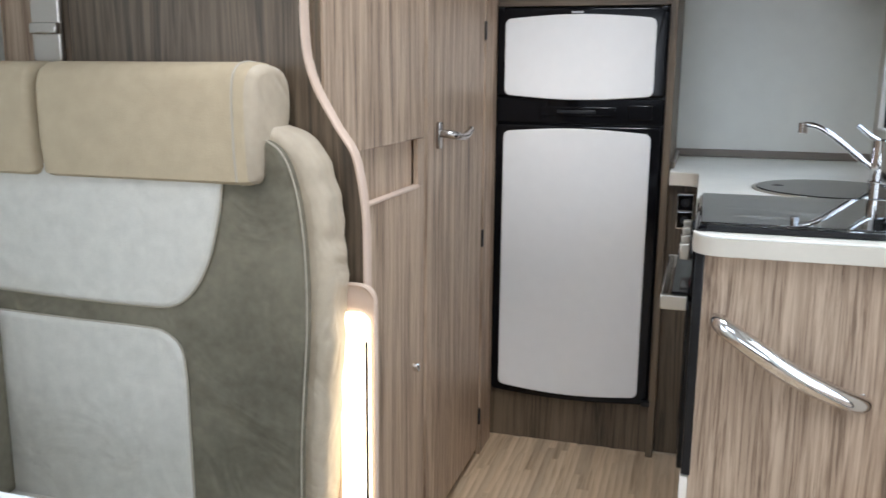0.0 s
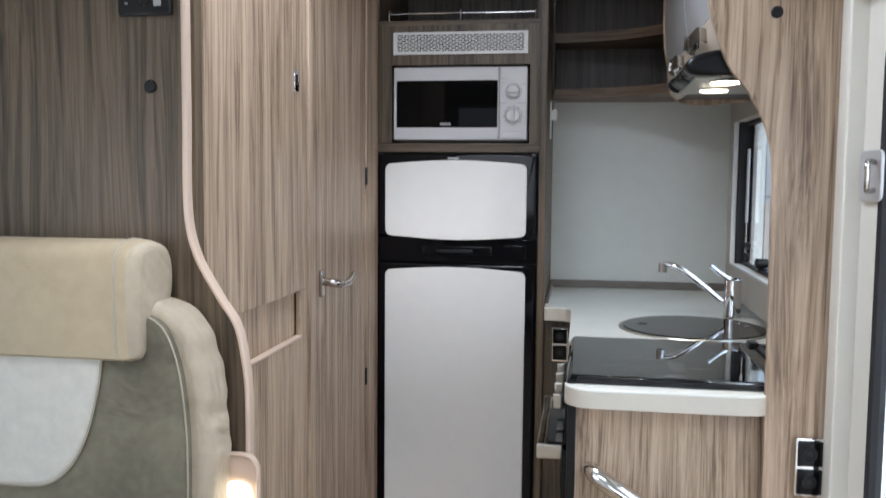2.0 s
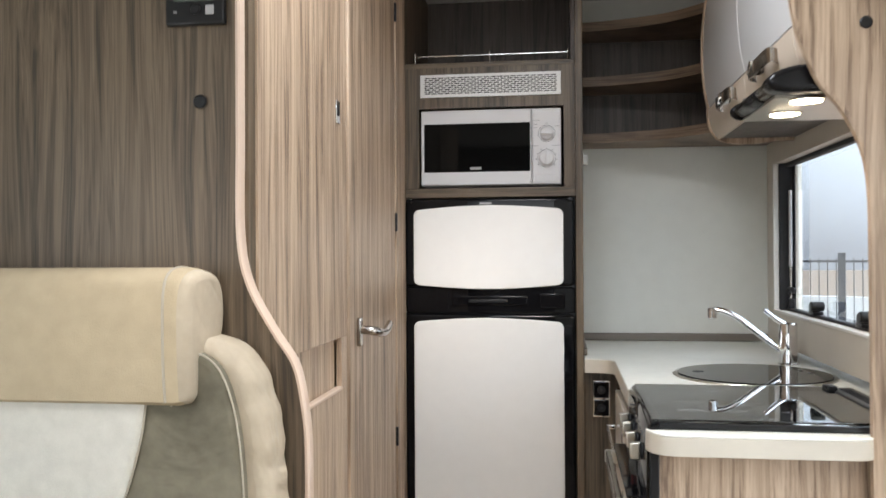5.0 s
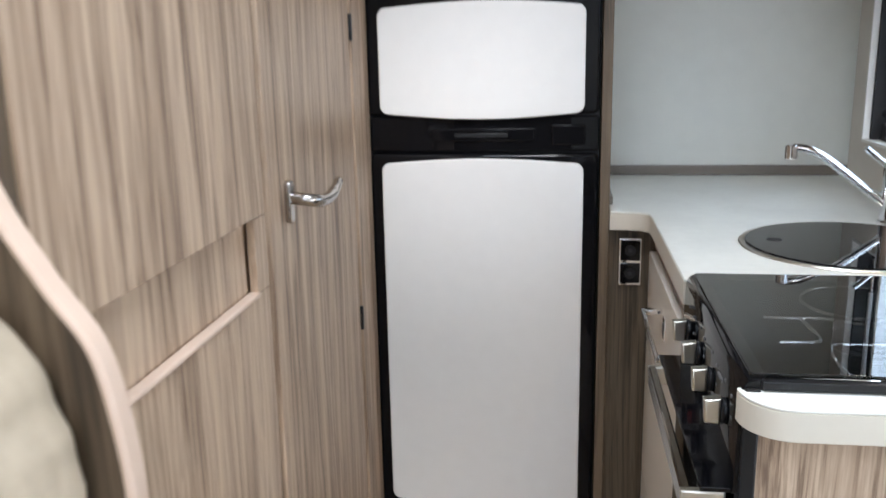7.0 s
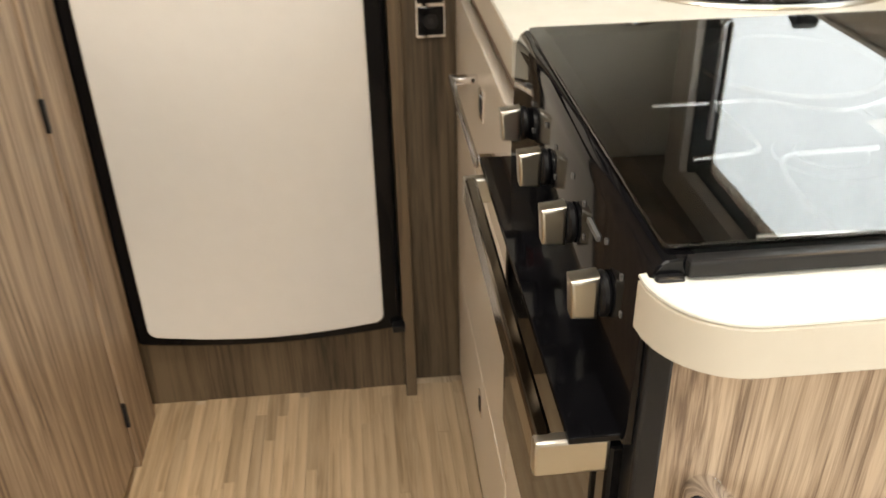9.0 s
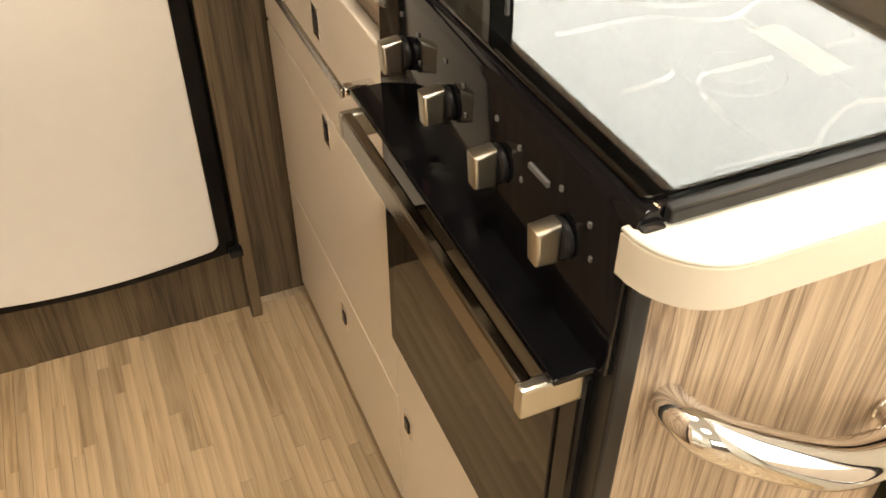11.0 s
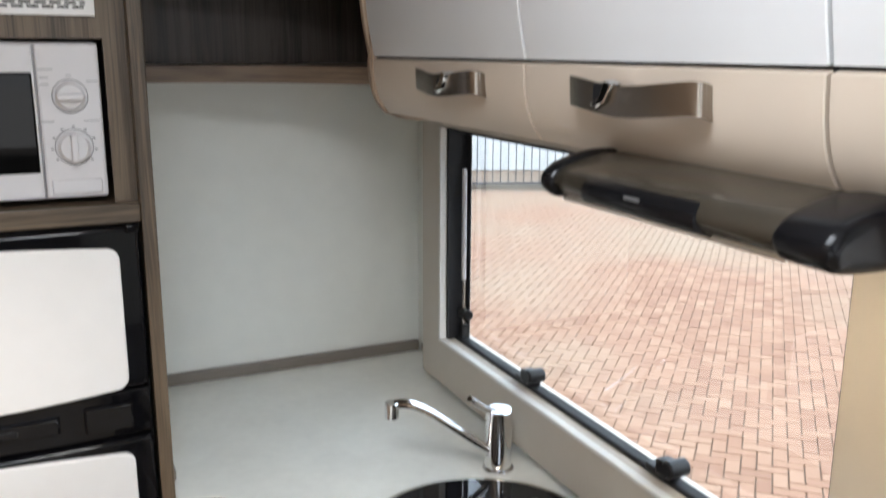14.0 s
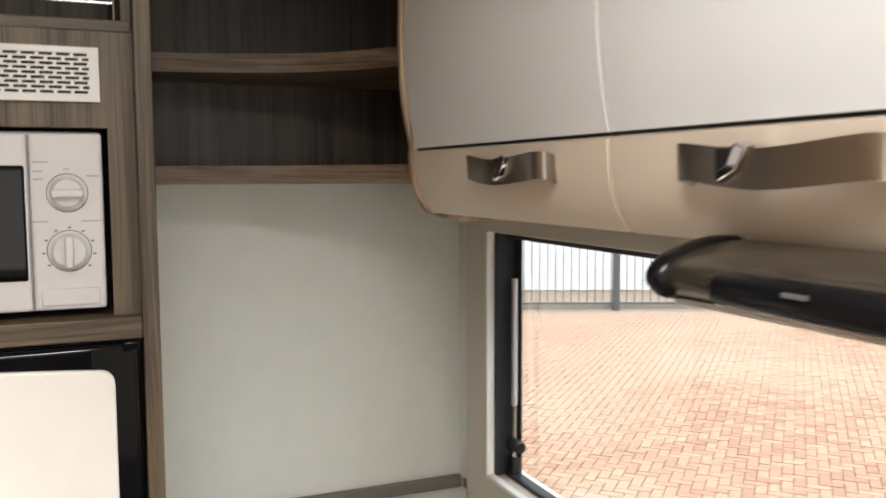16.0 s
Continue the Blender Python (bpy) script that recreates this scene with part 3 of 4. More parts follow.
cap = thing("cover_cap", (-.718, 1.35, 1.487), "black round cover cap on the screen", "cap")
part("disc", rod((-.718, 1.352, 1.487), (-.718, 1.347, 1.487), .011, 20, bevel=.002), BLACK, cap)
cp = thing("heating_control", (-.72, 1.35, 1.69), "black heating control unit with grey display", "control panel")
part("housing", box(-.770, -.674, 1.340, 1.352, 1.604, 1.712, .004), BLACK, cp)
part("display", box(-.756, -.692, 1.3385, 1.3405, 1.640, 1.690, .001), material("lcd", (.06, .075, .06), .25), cp, "dark green-grey display")
part("caption", box(-.758, -.737, 1.3388, 1.3402, 1.698, 1.7005), GREY, cp)
part("button", box(-.704, -.691, 1.337, 1.341, 1.619, 1.633, .001), MIDGREY, cp, "small grey square button")
part("reading", box(-.738, -.714, 1.3378, 1.3387, 1.651, 1.663), RUBBER, cp, "dark display digits")
part("symbol", box(-.756, -.751, 1.3388, 1.3402, 1.622, 1.626), GREY, cp)
part("knob", rod((-.72, 1.341, 1.627), (-.72, 1.335, 1.627), .008, 16, bevel=.002), BLACK, cp)

# ---- bench seat ----
bench = thing("bench_seat", (-.9, 1.28, 0), "two-tone cream and grey upholstered bench with headrests", "seat")
SHOULDER = spline([(-.680, 1.132), (-.640, 1.118), (-.604, 1.085), (-.585, 1.034), (-.574, .96), (-.570, .88), (-.575, .75), (-.587, .58), (-.597, .36)], 6)
SHOULDER = [(x - .004 + .0018 * math.sin(z * 52) + .0015 * math.sin(z * 131), z) for x, z in SHOULDER]
part("side_bolster", prism([(-1.28, .36)] + SHOULDER[::-1] + [(-1.28, 1.132)], "y", 1.256, 1.349, .022, 5), BOLSTER, bench, "cream side bolster")
FRONT = spline([(-.690, 1.11), (-.668, 1.108), (-.642, 1.085), (-.622, 1.03), (-.611, .95), (-.608, .87), (-.610, .79), (-.617, .70), (-.625, .58), (-.628, .40)], 6)
back = part("backrest", prism([(-1.27, .40)] + FRONT[::-1] + [(-1.27, 1.10)], "y", 1.238, 1.30, .010, 3), SUEDE, bench, "grey suede backrest cover")
part("seam", tube([(x, 1.240, z) for x, z in FRONT], .0014, 6), PIPING, back)
UPP = spline([(-.745, 1.10), (-.752, 1.03), (-.762, .975), (-.784, .903), (-.813, .855), (-.852, .826), (-.915, .820), (-1.09, .822), (-1.26, .828)], 6)
part("upper_pad", prism([(-1.26, 1.10)] + UPP, "y", 1.229, 1.25, .009, 4), FABRIC, back, "light grey woven insert")
part("upper_piping", tube([(x, 1.2345, z) for x, z in UPP], .0018, 6), PIPING, back)
LOW = spline([(-.833, .40), (-.835, .60), (-.836, .70), (-.845, .752), (-.876, .777), (-.921, .782), (-1.07, .784), (-1.26, .788)], 6)
part("lower_pad", prism([(-1.26, .40)] + LOW, "y", 1.229, 1.25, .009, 4), FABRIC, back, "light grey woven insert")
part("lower_piping", tube([(x, 1.2345, z) for x, z in LOW], .0018, 6), PIPING, back)
HEAD = spline([(1.214, 1.045), (1.208, 1.10), (1.208, 1.19), (1.226, 1.224), (1.27, 1.232), (1.32, 1.222), (1.341, 1.19), (1.34, 1.14), (1.322, 1.118), (1.285, 1.112), (1.258, 1.095), (1.246, 1.05), (1.232, 1.038)], 4)
for x0, x1 in ((-1.088, -.681), (-1.30, -1.094)):
    hr = part("headrest", prism(HEAD, "x", x0, x1, .018, 5), CREAM, bench, "cream woven headrest cushion")
    if x1 > -.8:
        part("end_panel", prism([(y * .97 + .0375, z * .97 + .0335) for y, z in HEAD], "x", x1 - .030, x1 + .007, .014, 4), BOLSTER, hr, "cream leatherette end panel")
        part("seam", tube([(x1 - .031, y, z) for y, z in HEAD], .0022, 6), PIPING, hr)
part("seat_cushion", box(-1.28, -.60, .72, 1.262, .30, .43, .03, 3), FABRIC, bench, "light grey woven seat cushion")
part("seat_base", box(-1.28, -.62, .76, 1.345, 0, .30, .004), WOOD, bench, "wood laminate seat base")
part("arm_bolster", prism([(.98, .43), (1.235, .43), (1.235, .80), (1.20, .80), (1.08, .62)], "x", -1.29, -1.215, .018, 3), SUEDE, bench, "grey suede side bolster")

lamp = thing("step_light", (-.57, 1.335, 0), "lit warm LED strip in a rounded wood frame beside the bench", "light")
FR_O = rounded(-.604, -.526, .30, .862, .03)
part("frame", prism(FR_O, "y", 1.334, 1.349, .002), EDGE, lamp)
part("frame_lip", tube([(x, 1.333, z) for x, z in FR_O + FR_O[:1]], .004, 6), EDGE, lamp)
part("diffuser", prism(rounded(-.589, -.534, .32, .815, .022), "y", 1.326, 1.3345, .003), LED, lamp, "glowing warm white diffuser")
part("end_clip", box(-.541, -.5365, 1.322, 1.328, .33, .765, .001), BLACK, lamp)

table = thing("dining_table", (-.95, .55, 0), "white-topped pedestal dining table", "table")
part("tabletop", prism(rounded(-1.28, -.56, .10, .792, .06), "z", .68, .708, .006), DOORWHITE, table)
part("pedestal", rod((-1.0, .45, 0), (-1.0, .45, .68), .03, 20), STEEL, table)
bl = thing("blind_post", (-1.15, 1.34, .9), "grey aluminium blind post with a clip beside the window", "blind")
part("post", box(-1.19, -1.127, 1.335, 1.35, .9, TOP, .004), NICKEL, bl)
part("clip", box(-1.185, -1.125, 1.322, 1.336, 1.28, 1.30, .004), NICKEL, bl)

# ---- kitchen unit ----
XF = -.012
kit = thing("kitchen_base_unit", (.3, 2.1, 0), "kitchen base unit with wood laminate end panel", "cabinet")
part("end_panel", box(.004, .372, 1.69, 1.71, 0, .884, .002), WOOD_FINE, kit, "wood laminate end panel")
part("back_carcass", box(.03, .585, 2.14, 2.72, .05, .884), WOOD, kit)
part("plinth", box(.02, .04, 1.72, 2.72, 0, .05), BLACK, kit)
part("corner_panel", box(PX1, .012, 2.757, 2.772, 0, .893, .001), SHADEWOOD, kit, "wood laminate corner panel with sockets")
part("top_rail", box(XF + .012, .03, 2.142, 2.72, .845, .884, .001), WOOD_Y, kit)
for nm, y0, y1, z0, z1, lab in (("drawer", 2.144, 2.716, .632, .838, "cream top drawer with chrome rail"), ("cupboard_door", 2.144, 2.716, .302, .627, "cream cupboard door"),
                                ("bottom_drawer", 2.144, 2.716, .05, .297, "cream bottom drawer"), ("oven_flap", 1.692, 2.139, .05, .425, "cream flap under the oven")):
    d = part(nm, box(XF, XF + .018, y0, y1, z0, z1, .003), DRAWER, kit, lab)
    ly, lz = (2.39, {"drawer": .762, "cupboard_door": .597, "bottom_drawer": .236}.get(nm, .28)) if nm != "oven_flap" else (2.10, .285)
    lt = part("push_lock", box(XF - .002, XF + .002, ly - .014, ly + .014, lz - .022, lz + .022, .001), CHROME, d, "small square chrome push lock")
    part("lock_button", box(XF - .004, XF - .001, ly - .008, ly + .008, lz - .012, lz + .012, .002), BLACK, lt)
    if nm == "drawer":
        p = part("pull_bar", box(XF - .040, XF - .034, 2.165, 2.445, .776, .788, .002), NICKEL, d, "dark chrome towel rail pull")
        for y in (2.172, 2.438):
            part("pull_post", box(XF - .036, XF + .001, y - .007, y + .007, .776, .788, .003), CHROME, p)

wt = thing("worktop", (.3, 2.5, .88), "pale stone-effect worktop with rounded end and beige edge", "worktop")
R = .055
corner = [(XF - .004 + R - R * math.sin(a), 1.643 + R - R * math.cos(a)) for a in (math.pi / 2 * i / 8 for i in range(9))]
far = [(.315 + .055 * math.sin(a), 1.643 + .022 * (1 - math.cos(a))) for a in (math.pi / 2 * i / 6 for i in range(7))]
bm = prism(corner[::-1] + far + [(.37, 1.6995), (XF - .004, 1.6995)], "z", .9228, .9275, .0015, 1)
prism([(XF - .004, 2.136), (.592, 2.136), (.592, YF - .003), (PX1 + .002, YF - .003), (PX1 + .002, 2.705), (-.062, 2.702), (-.034, 2.695), (-.020, 2.68), (XF - .004, 2.65)], "z", .9265, .931, .0015, 1, bm=bm)
box(.476, .592, 1.70, 2.136, .9265, .931, bm=bm)
part("top_surface", bm, STONE, wt)
bm = prism(corner[::-1] + far + [(.37, 1.6995), (XF - .004, 1.6995)], "z", .889, .9227, .001, 1)
prism([(XF - .004, 2.14), (.592, 2.14), (.592, YF - .003), (PX1 + .002, YF - .003), (PX1 + .002, 2.705), (-.062, 2.702), (-.034, 2.695), (-.020, 2.68), (XF - .004, 2.65)], "z", .888, .9264, .001, 1, bm=bm)
box(.48, .592, 1.71, 2.136, .888, .9262, bm=bm)
part("edge", bm, STONE_EDGE, wt, "beige rounded worktop edge")
ups = thing("upstand", (.3, 3.3, .931), "grey-brown splash strip along the worktop edge", "trim")
part("strip", box(PX1 + .001, .575, YF - .018, YF - .001, .931, .958, .004), UPSTAND, ups)
part("strip", box(.578, .598, 1.70, YF - .018, .931, .954, .004), UPSTAND, ups)
part("strip", box(PX1 + .0005, PX1 + .012, 2.78, YF - .018, .931, .952, .003), UPSTAND, ups)

for nm, X, Z, base in (("wall_socket", (-.078, -.025), (.748, .860), "y"),):
    so = thing("wall_socket", (-.05, 2.757, .80), "black twin socket in a chrome frame", "socket", "twin sockets")
    part("frame", prism(rounded(X[0], X[1], Z[0], Z[1], .004), "y", 2.7465, 2.757, .002), CHROME, so)
    for z0, z1 in ((.753, .801), (.807, .855)):
        mod = part("insert", box(X[0] + .004, X[1] - .004, 2.743, 2.7485, z0, z1, .002), GLOSS_B, so, "black socket insert")
        part("socket_hole", rod((-.0515, 2.7427, (z0 + z1) / 2), (-.0515, 2.7433, (z0 + z1) / 2), .013, 18), BLACK, mod)
        part("pin_hole", rod((-.0515, 2.7421, (z0 + z1) / 2), (-.0515, 2.7428, (z0 + z1) / 2), .005, 12), RUBBER, mod)
copy_thing(so, pose(.446, 1.65, .794))

grab = thing("grab_handle", (.17, 1.66, .69), "curved chrome grab handle on the end panel", "handle")
A, B = (.040, 1.69, .758), (.306, 1.69, .624)
path = spline([A, (.040, 1.670, .760), (.056, 1.648, .751), (.114, 1.632, .717), (.174, 1.628, .682), (.244, 1.637, .649), (.291, 1.654, .629), (.307, 1.672, .624), B], 6)
part("bar", tube(path, [.0125 + .0085 * math.sin(math.pi * i / (len(path) - 1)) for i in range(len(path))], 14), CHROME, grab)
for c in (A, B):
    part("rosette", rod((c[0], 1.69, c[2]), (c[0], 1.684, c[2]), .014, 18, bevel=.002), CHROME, grab)

# ---- cooker ----
ck = thing("cooker", (.22, 1.92, .43), "black built-in oven and gas hob with satin knobs", "cooker")
part("oven_body", box(.008, .46, 1.714, 2.134, .432, .925), ENAMEL, ck)
part("side_trim", box(-.010, .008, 1.686, 1.712, .43, .93, .003), BLACK, ck, "black side trim")
OF = -.016
part("control_panel", prism([(OF, .800), (OF + .003, .925), (OF + .007, .935), (OF + .012, .939), (OF + .02, .9398), (OF + .03, .9398), (OF + .03, .800)], "y", 1.692, 2.136, .002), GLOSS_B, ck, "black fascia with white markings")
ob_ctrl = ck.children[-1]
for y in (2.060, 1.961, 1.861, 1.762):
    kn = part("knob", rod((OF + .002, y, .872), (OF - .005, y, .872), .016, 24, bevel=.002), BLACK, ob_ctrl, "satin nickel knob on a black collar")
    part("knob_grip", prism([(OF - .005, .855), (OF - .023, .857), (OF - .025, .887), (OF - .005, .889)], "y", y - .008, y + .008, .003, 3), STEEL, kn)
    for dy, dz, m_ in ((-.028, .030, DIMPRINT), (.010, .034, DIMPRINT), (-.034, .006, DIMPRINT)):
        part("symbol", box(OF - .0004 + .001, OF + .004, y + dy - .0015, y + dy + .0015, .872 + dz - .002, .872 + dz + .002), m_, ob_ctrl)
part("brand_mark", box(OF - .0003, OF + .004, 1.788, 1.816, .8965, .9005), DIMPRINT, ob_ctrl)
part("igniter", box(OF - .004, OF + .004, 2.002, 2.012, .842, .862, .002), RED, ob_ctrl, "red ignition button")
part("heat_deflector", box(OF - .034, OF + .03, 1.700, 2.136, .797, .803, .001), GLOSS_B, ck, "black heat deflector plate")
door = part("oven_door", box(OF - .004, OF + .024, 1.708, 2.132, .432, .785, .004), GLOSS_B, ck, "black glass oven door")
part("door_glass", box(OF - .0065, OF - .003, 1.735, 2.105, .462, .742, .001), OVENGLASS, door, "brown tinted oven glass")
hb = part("handle_bar", box(OF - .054, OF - .041, 1.712, 2.108, .764, .794, .003), DARKCHROME, door, "black oven handle with pale metal ends")
for y0, y1 in ((1.706, 1.718), (2.102, 2.114)):
    part("handle_end", box(OF - .055, OF - .003, y0, y1, .764, .794, .003), STEEL, hb)
HB = .926
hob = part("hob_tray", box(.012, .476, 1.694, 2.134, .922, .931, .003), ENAMEL, ck, "black enamel hob tray")
for y0, y1 in ((2.128, 2.140), (1.686, 1.697)):
    part("rim", box(.008, .478, y0, y1, .929, .940, .002), BLACK, hob, "black hob side rim")
GX0, GX1, GY0, GY1 = -.003, .415, 1.699, 2.127
lid = part("glass_lid", prism(rounded(GX0, GX1, GY0, GY1, .006), "z", .9405, .9445, .001), LID, ck, "hinged tinted glass lid")
part("paper_label", box(.201, .230, 1.779, 1.860, .9393, .9398), material("paper_label", (.72, .73, .72), .7), lid, "white paper label on the glass")
part("hinge_block", box(.408, .432, 2.075, 2.118, .931, .953, .004), BLACK, ck)
part("hinge_block", box(.408, .432, 1.712, 1.752, .931, .953, .004), BLACK, ck)
vs = part("vent_strip", box(.425, .476, 1.70, 2.124, .931, .9435, .003), VENTGREY, ck, "black slotted vent strip at the back of the hob")
for i in range(26):
    y = 1.725 + i * .0145
    part("slot", box(.440, .462, y, y + .008, .9425, .9445), RUBBER, vs)
for bx, by, br in ((.158, 1.822, .042), (.30, 1.822, .033)):
    bn = part("burner", rod((bx, by, .928), (bx, by, .9325), br, 28, bevel=.003), ENAMEL, hob, "black gas burner")
    part("burner_cap", rod((bx, by, .932), (bx, by, .9345), br * .62, 24, bevel=.002), ENAMEL, bn)
plate = part("hotplate", rod((.21, 2.005, .930), (.21, 2.005, .9345), .08, 40, bevel=.003), BLACK, hob, "round black hotplate")
part("hotplate_rim", tube([(.21 + .081 * math.cos(a), 2.005 + .081 * math.sin(a), .9335) for a in (2 * math.pi * i / 40 for i in range(41))], .0022, 6), NICKEL, plate)


def grid_wire(points, bm=None):
    return tube(spline([(x, y, .9362) for x, y in points], 6), .0026, 8, bm=bm)


bm = grid_wire([(.058, 1.918), (.093, 1.918), (.141, 1.917), (.172, 1.899), (.206, 1.888), (.255, 1.908), (.298, 1.915), (.355, 1.914)])
grid_wire([(.106, 1.918), (.108, 1.880), (.109, 1.838), (.100, 1.824), (.056, 1.819)], bm)
part("pan_support", bm, CHROME, hob, "bright wire pan support")
bm = grid_wire([(.190, 1.819), (.145, 1.818), (.121, 1.814), (.110, 1.795), (.104, 1.752), (.106, 1.712)])
grid_wire([(.056, 1.712), (.107, 1.710), (.135, 1.709), (.160, 1.725), (.205, 1.741), (.248, 1.724), (.29, 1.712), (.355, 1.712)], bm)
part("pan_support", bm, CHROME, hob, "bright wire pan support")
bm = grid_wire([(.212, 1.886), (.214, 1.83), (.207, 1.743)])
grid_wire([(.306, 1.914), (.305, 1.835), (.310, 1.80), (.306, 1.713)], bm)
grid_wire([(.240, 1.818), (.275, 1.818), (.306, 1.832)], bm)
part("pan_support", bm, CHROME, hob, "bright wire pan support")

# ---- sink and tap ----
SX, SY, SR = .318, 2.385, .195
sink = thing("sink", (SX, SY, .931), "round sink closed by a black glass lid in a steel rim", "sink")
part("rim", tube([(SX + SR * math.cos(a), SY + SR * math.sin(a), .9325) for a in (2 * math.pi * i / 72 for i in range(73))], .0055, 8, flat=.6), STEEL, sink)
sl = part("glass_lid", rod((SX, SY, .9312), (SX, SY, .9375), SR - .006, 72, bevel=.0015), SINKLID, sink, "black glass sink lid")
part("finger_hole", prism([(SX - .135 + .014 * math.cos(a), SY + .02 + .012 * math.sin(a)) for a in (2 * math.pi * i / 24 for i in range(24))], "z", .9374, .938), RUBBER, sl)
for dx, dy in ((.13, .06), (.145, .02)):
    part("rubber_stop", box(SX + dx - .006, SX + dx + .006, SY + dy - .004, SY + dy + .004, .9374, .9405, .001), CHROME, sl)
tap = thing("mixer_tap", (.452, 2.585, .931), "chrome single-lever kitchen mixer tap with swung spout", "tap")
part("base", rod((.452, 2.585, .931), (.452, 2.585, .939), .029, 24, bevel=.002), CHROME, tap)
part("body", rod((.452, 2.585, .938), (.452, 2.585, 1.050), .0245, 32, bevel=.002), CHROME, tap)
sp = spline([(.445, 2.585, .962), (.417, 2.586, .985), (.364, 2.592, 1.028), (.32, 2.597, 1.062), (.29, 2.601, 1.079), (.269, 2.604, 1.084), (.255, 2.605, 1.084)], 5)
spout = part("spout", tube(sp, .0088, 12), CHROME, tap)
part("aerator", rod((.252, 2.605, 1.090), (.252, 2.605, 1.060), .0125, 18, bevel=.002), CHROME, spout, "dark-tipped aerator")
part("lever", tube([(.440, 2.583, 1.047), (.416, 2.577, 1.062), (.384, 2.568, 1.088)], [.008, .0065, .006], 10), CHROME, tap)

# ---- kitchen window ----
FX = .503
win = thing("window_1", (.55, 2.43, .96), "kitchen window in a beige frame with hinged acrylic pane", "window", kind="structure")
OY0, OY1, OZ0, OZ1 = 1.66, 3.055, .957, 1.60
IY0, IY1, IZ0, IZ1 = 1.915, 2.952, 1.062, 1.527
bm = prism(rounded(OY0, OY1, OZ0, IZ0, .012), "x", FX, .580, .003)
box(FX, .580, OY0, OY1, IZ1, OZ1, .003, bm=bm)
box(FX, .580, IY1, OY1, IZ0 - .004, IZ1 + .004, .003, bm=bm)
box(FX, .580, OY0, IY0, IZ0 - .004, IZ1 + .004, .003, bm=bm)
part("frame", bm, FRAME, win, "beige moulded frame")
bm = box(FX - .004, FX + .012, IY0 - .006, IY1 + .006, IZ0 - .006, IZ0 + .002, .002)
box(FX - .004, FX + .012, IY1 - .002, IY1 + .006, IZ0, IZ1, .002, bm=bm)
part("inner_bead", bm, PALE, win, "pale bead round the opening")
GP = .556
for y0, y1 in ((IY1 - .010, IY1 - .0005), (IY0 + .0005, IY0 + .010)):
    part("blind_channel", box(FX + .012, GP, y0, y1, IZ0, IZ1, .002), RUBBER, win, "black blind channel")
part("bottom_seal", box(FX + .03, GP, IY0 + .010, IY1 - .010, IZ0 - .002, IZ0 + .008, .003), RUBBER, win)
part("top_seal", box(FX + .03, GP, IY0 + .010, IY1 - .010, IZ1 - .012, IZ1 + .002, .003), RUBBER, win)
pane = part("pane", box(GP + .004, GP + .010, IY0 - .03, IY1 + .03, IZ0 - .04, IZ1 + .03, .002), PANE, win, "clear acrylic pane")
pane.visible_shadow = False
part("pane_border", box(GP, GP + .003, IY1 - .030, IY1 + .02, IZ0, IZ1), RUBBER, win, "black pane border")
part("pane_border", box(GP, GP + .003, IY0 - .02, IY0 + .03, IZ0, IZ1), RUBBER, win)
st = part("stay", rod((GP - .012, IY1 - .028, 1.20), (GP - .012, IY1 - .028, 1.44), .0055, 12), SILVER, win, "telescopic stay")
part("stay_tube", rod((GP - .012, IY1 - .028, 1.10), (GP - .012, IY1 - .028, 1.20), .004, 10), NICKEL, st)
part("stay_knob", rod((GP - .012, IY1 - .055, 1.125), (GP - .012, IY1 - .02, 1.125), .012, 14, bevel=.003), BLACK, st)
part("stay_foot", box(GP - .020, GP - .002, IY1 - .036, IY1 - .018, IZ0 + .004, 1.10, .003), BLACK, st)
for y in (2.635, 2.235):
    ct = part("catch", box(FX + .022, GP - .002, y - .026, y + .026, IZ0 + .006, IZ0 + .020, .004), BLACK, win, "black window catch")
    part("catch_lever", box(FX + .014, GP - .012, y - .036, y - .006, IZ0 + .016, IZ0 + .042, .006), BLACK, ct)
    part("catch_knob", rod((FX + .012, y - .036, IZ0 + .034), (FX + .048, y - .036, IZ0 + .034), .0135, 14, bevel=.003), BLACK, ct)

# ---- overhead cabinet ----
oc = thing("overhead_cabinet", (.42, 2.2, 1.58), "bowed overhead cabinet with gloss white doors and beige rail", "cabinet")
CY0, CY1 = 1.674, 2.712
FACE = spline([(.262, 1.672), (.250, 1.74), (.245, 1.83), (.250, 1.93), (.268, 2.03), (.305, 2.13)], 5)
RAILP = spline([(.260, 1.666), (.263, 1.63), (.272, 1.60), (.288, 1.577)], 4)
part("carcass", prism([(.325, 1.592), (.598, 1.592), (.598, TOP - .003), (.325, TOP - .003)], "y", CY0 + .002, CY1 - .012), WOOD, oc)
# Underside darker than the carcass: shade put into its colour.
part("bottom", box(.30, .598, CY0 + .002, CY1 - .012, 1.580, 1.591, .001), SHADE_DARK_WOOD, oc, "underside panel, shade put into its colour")
SEAMS = (CY0 + .002, 1.755, 2.19, CY1 - .012)
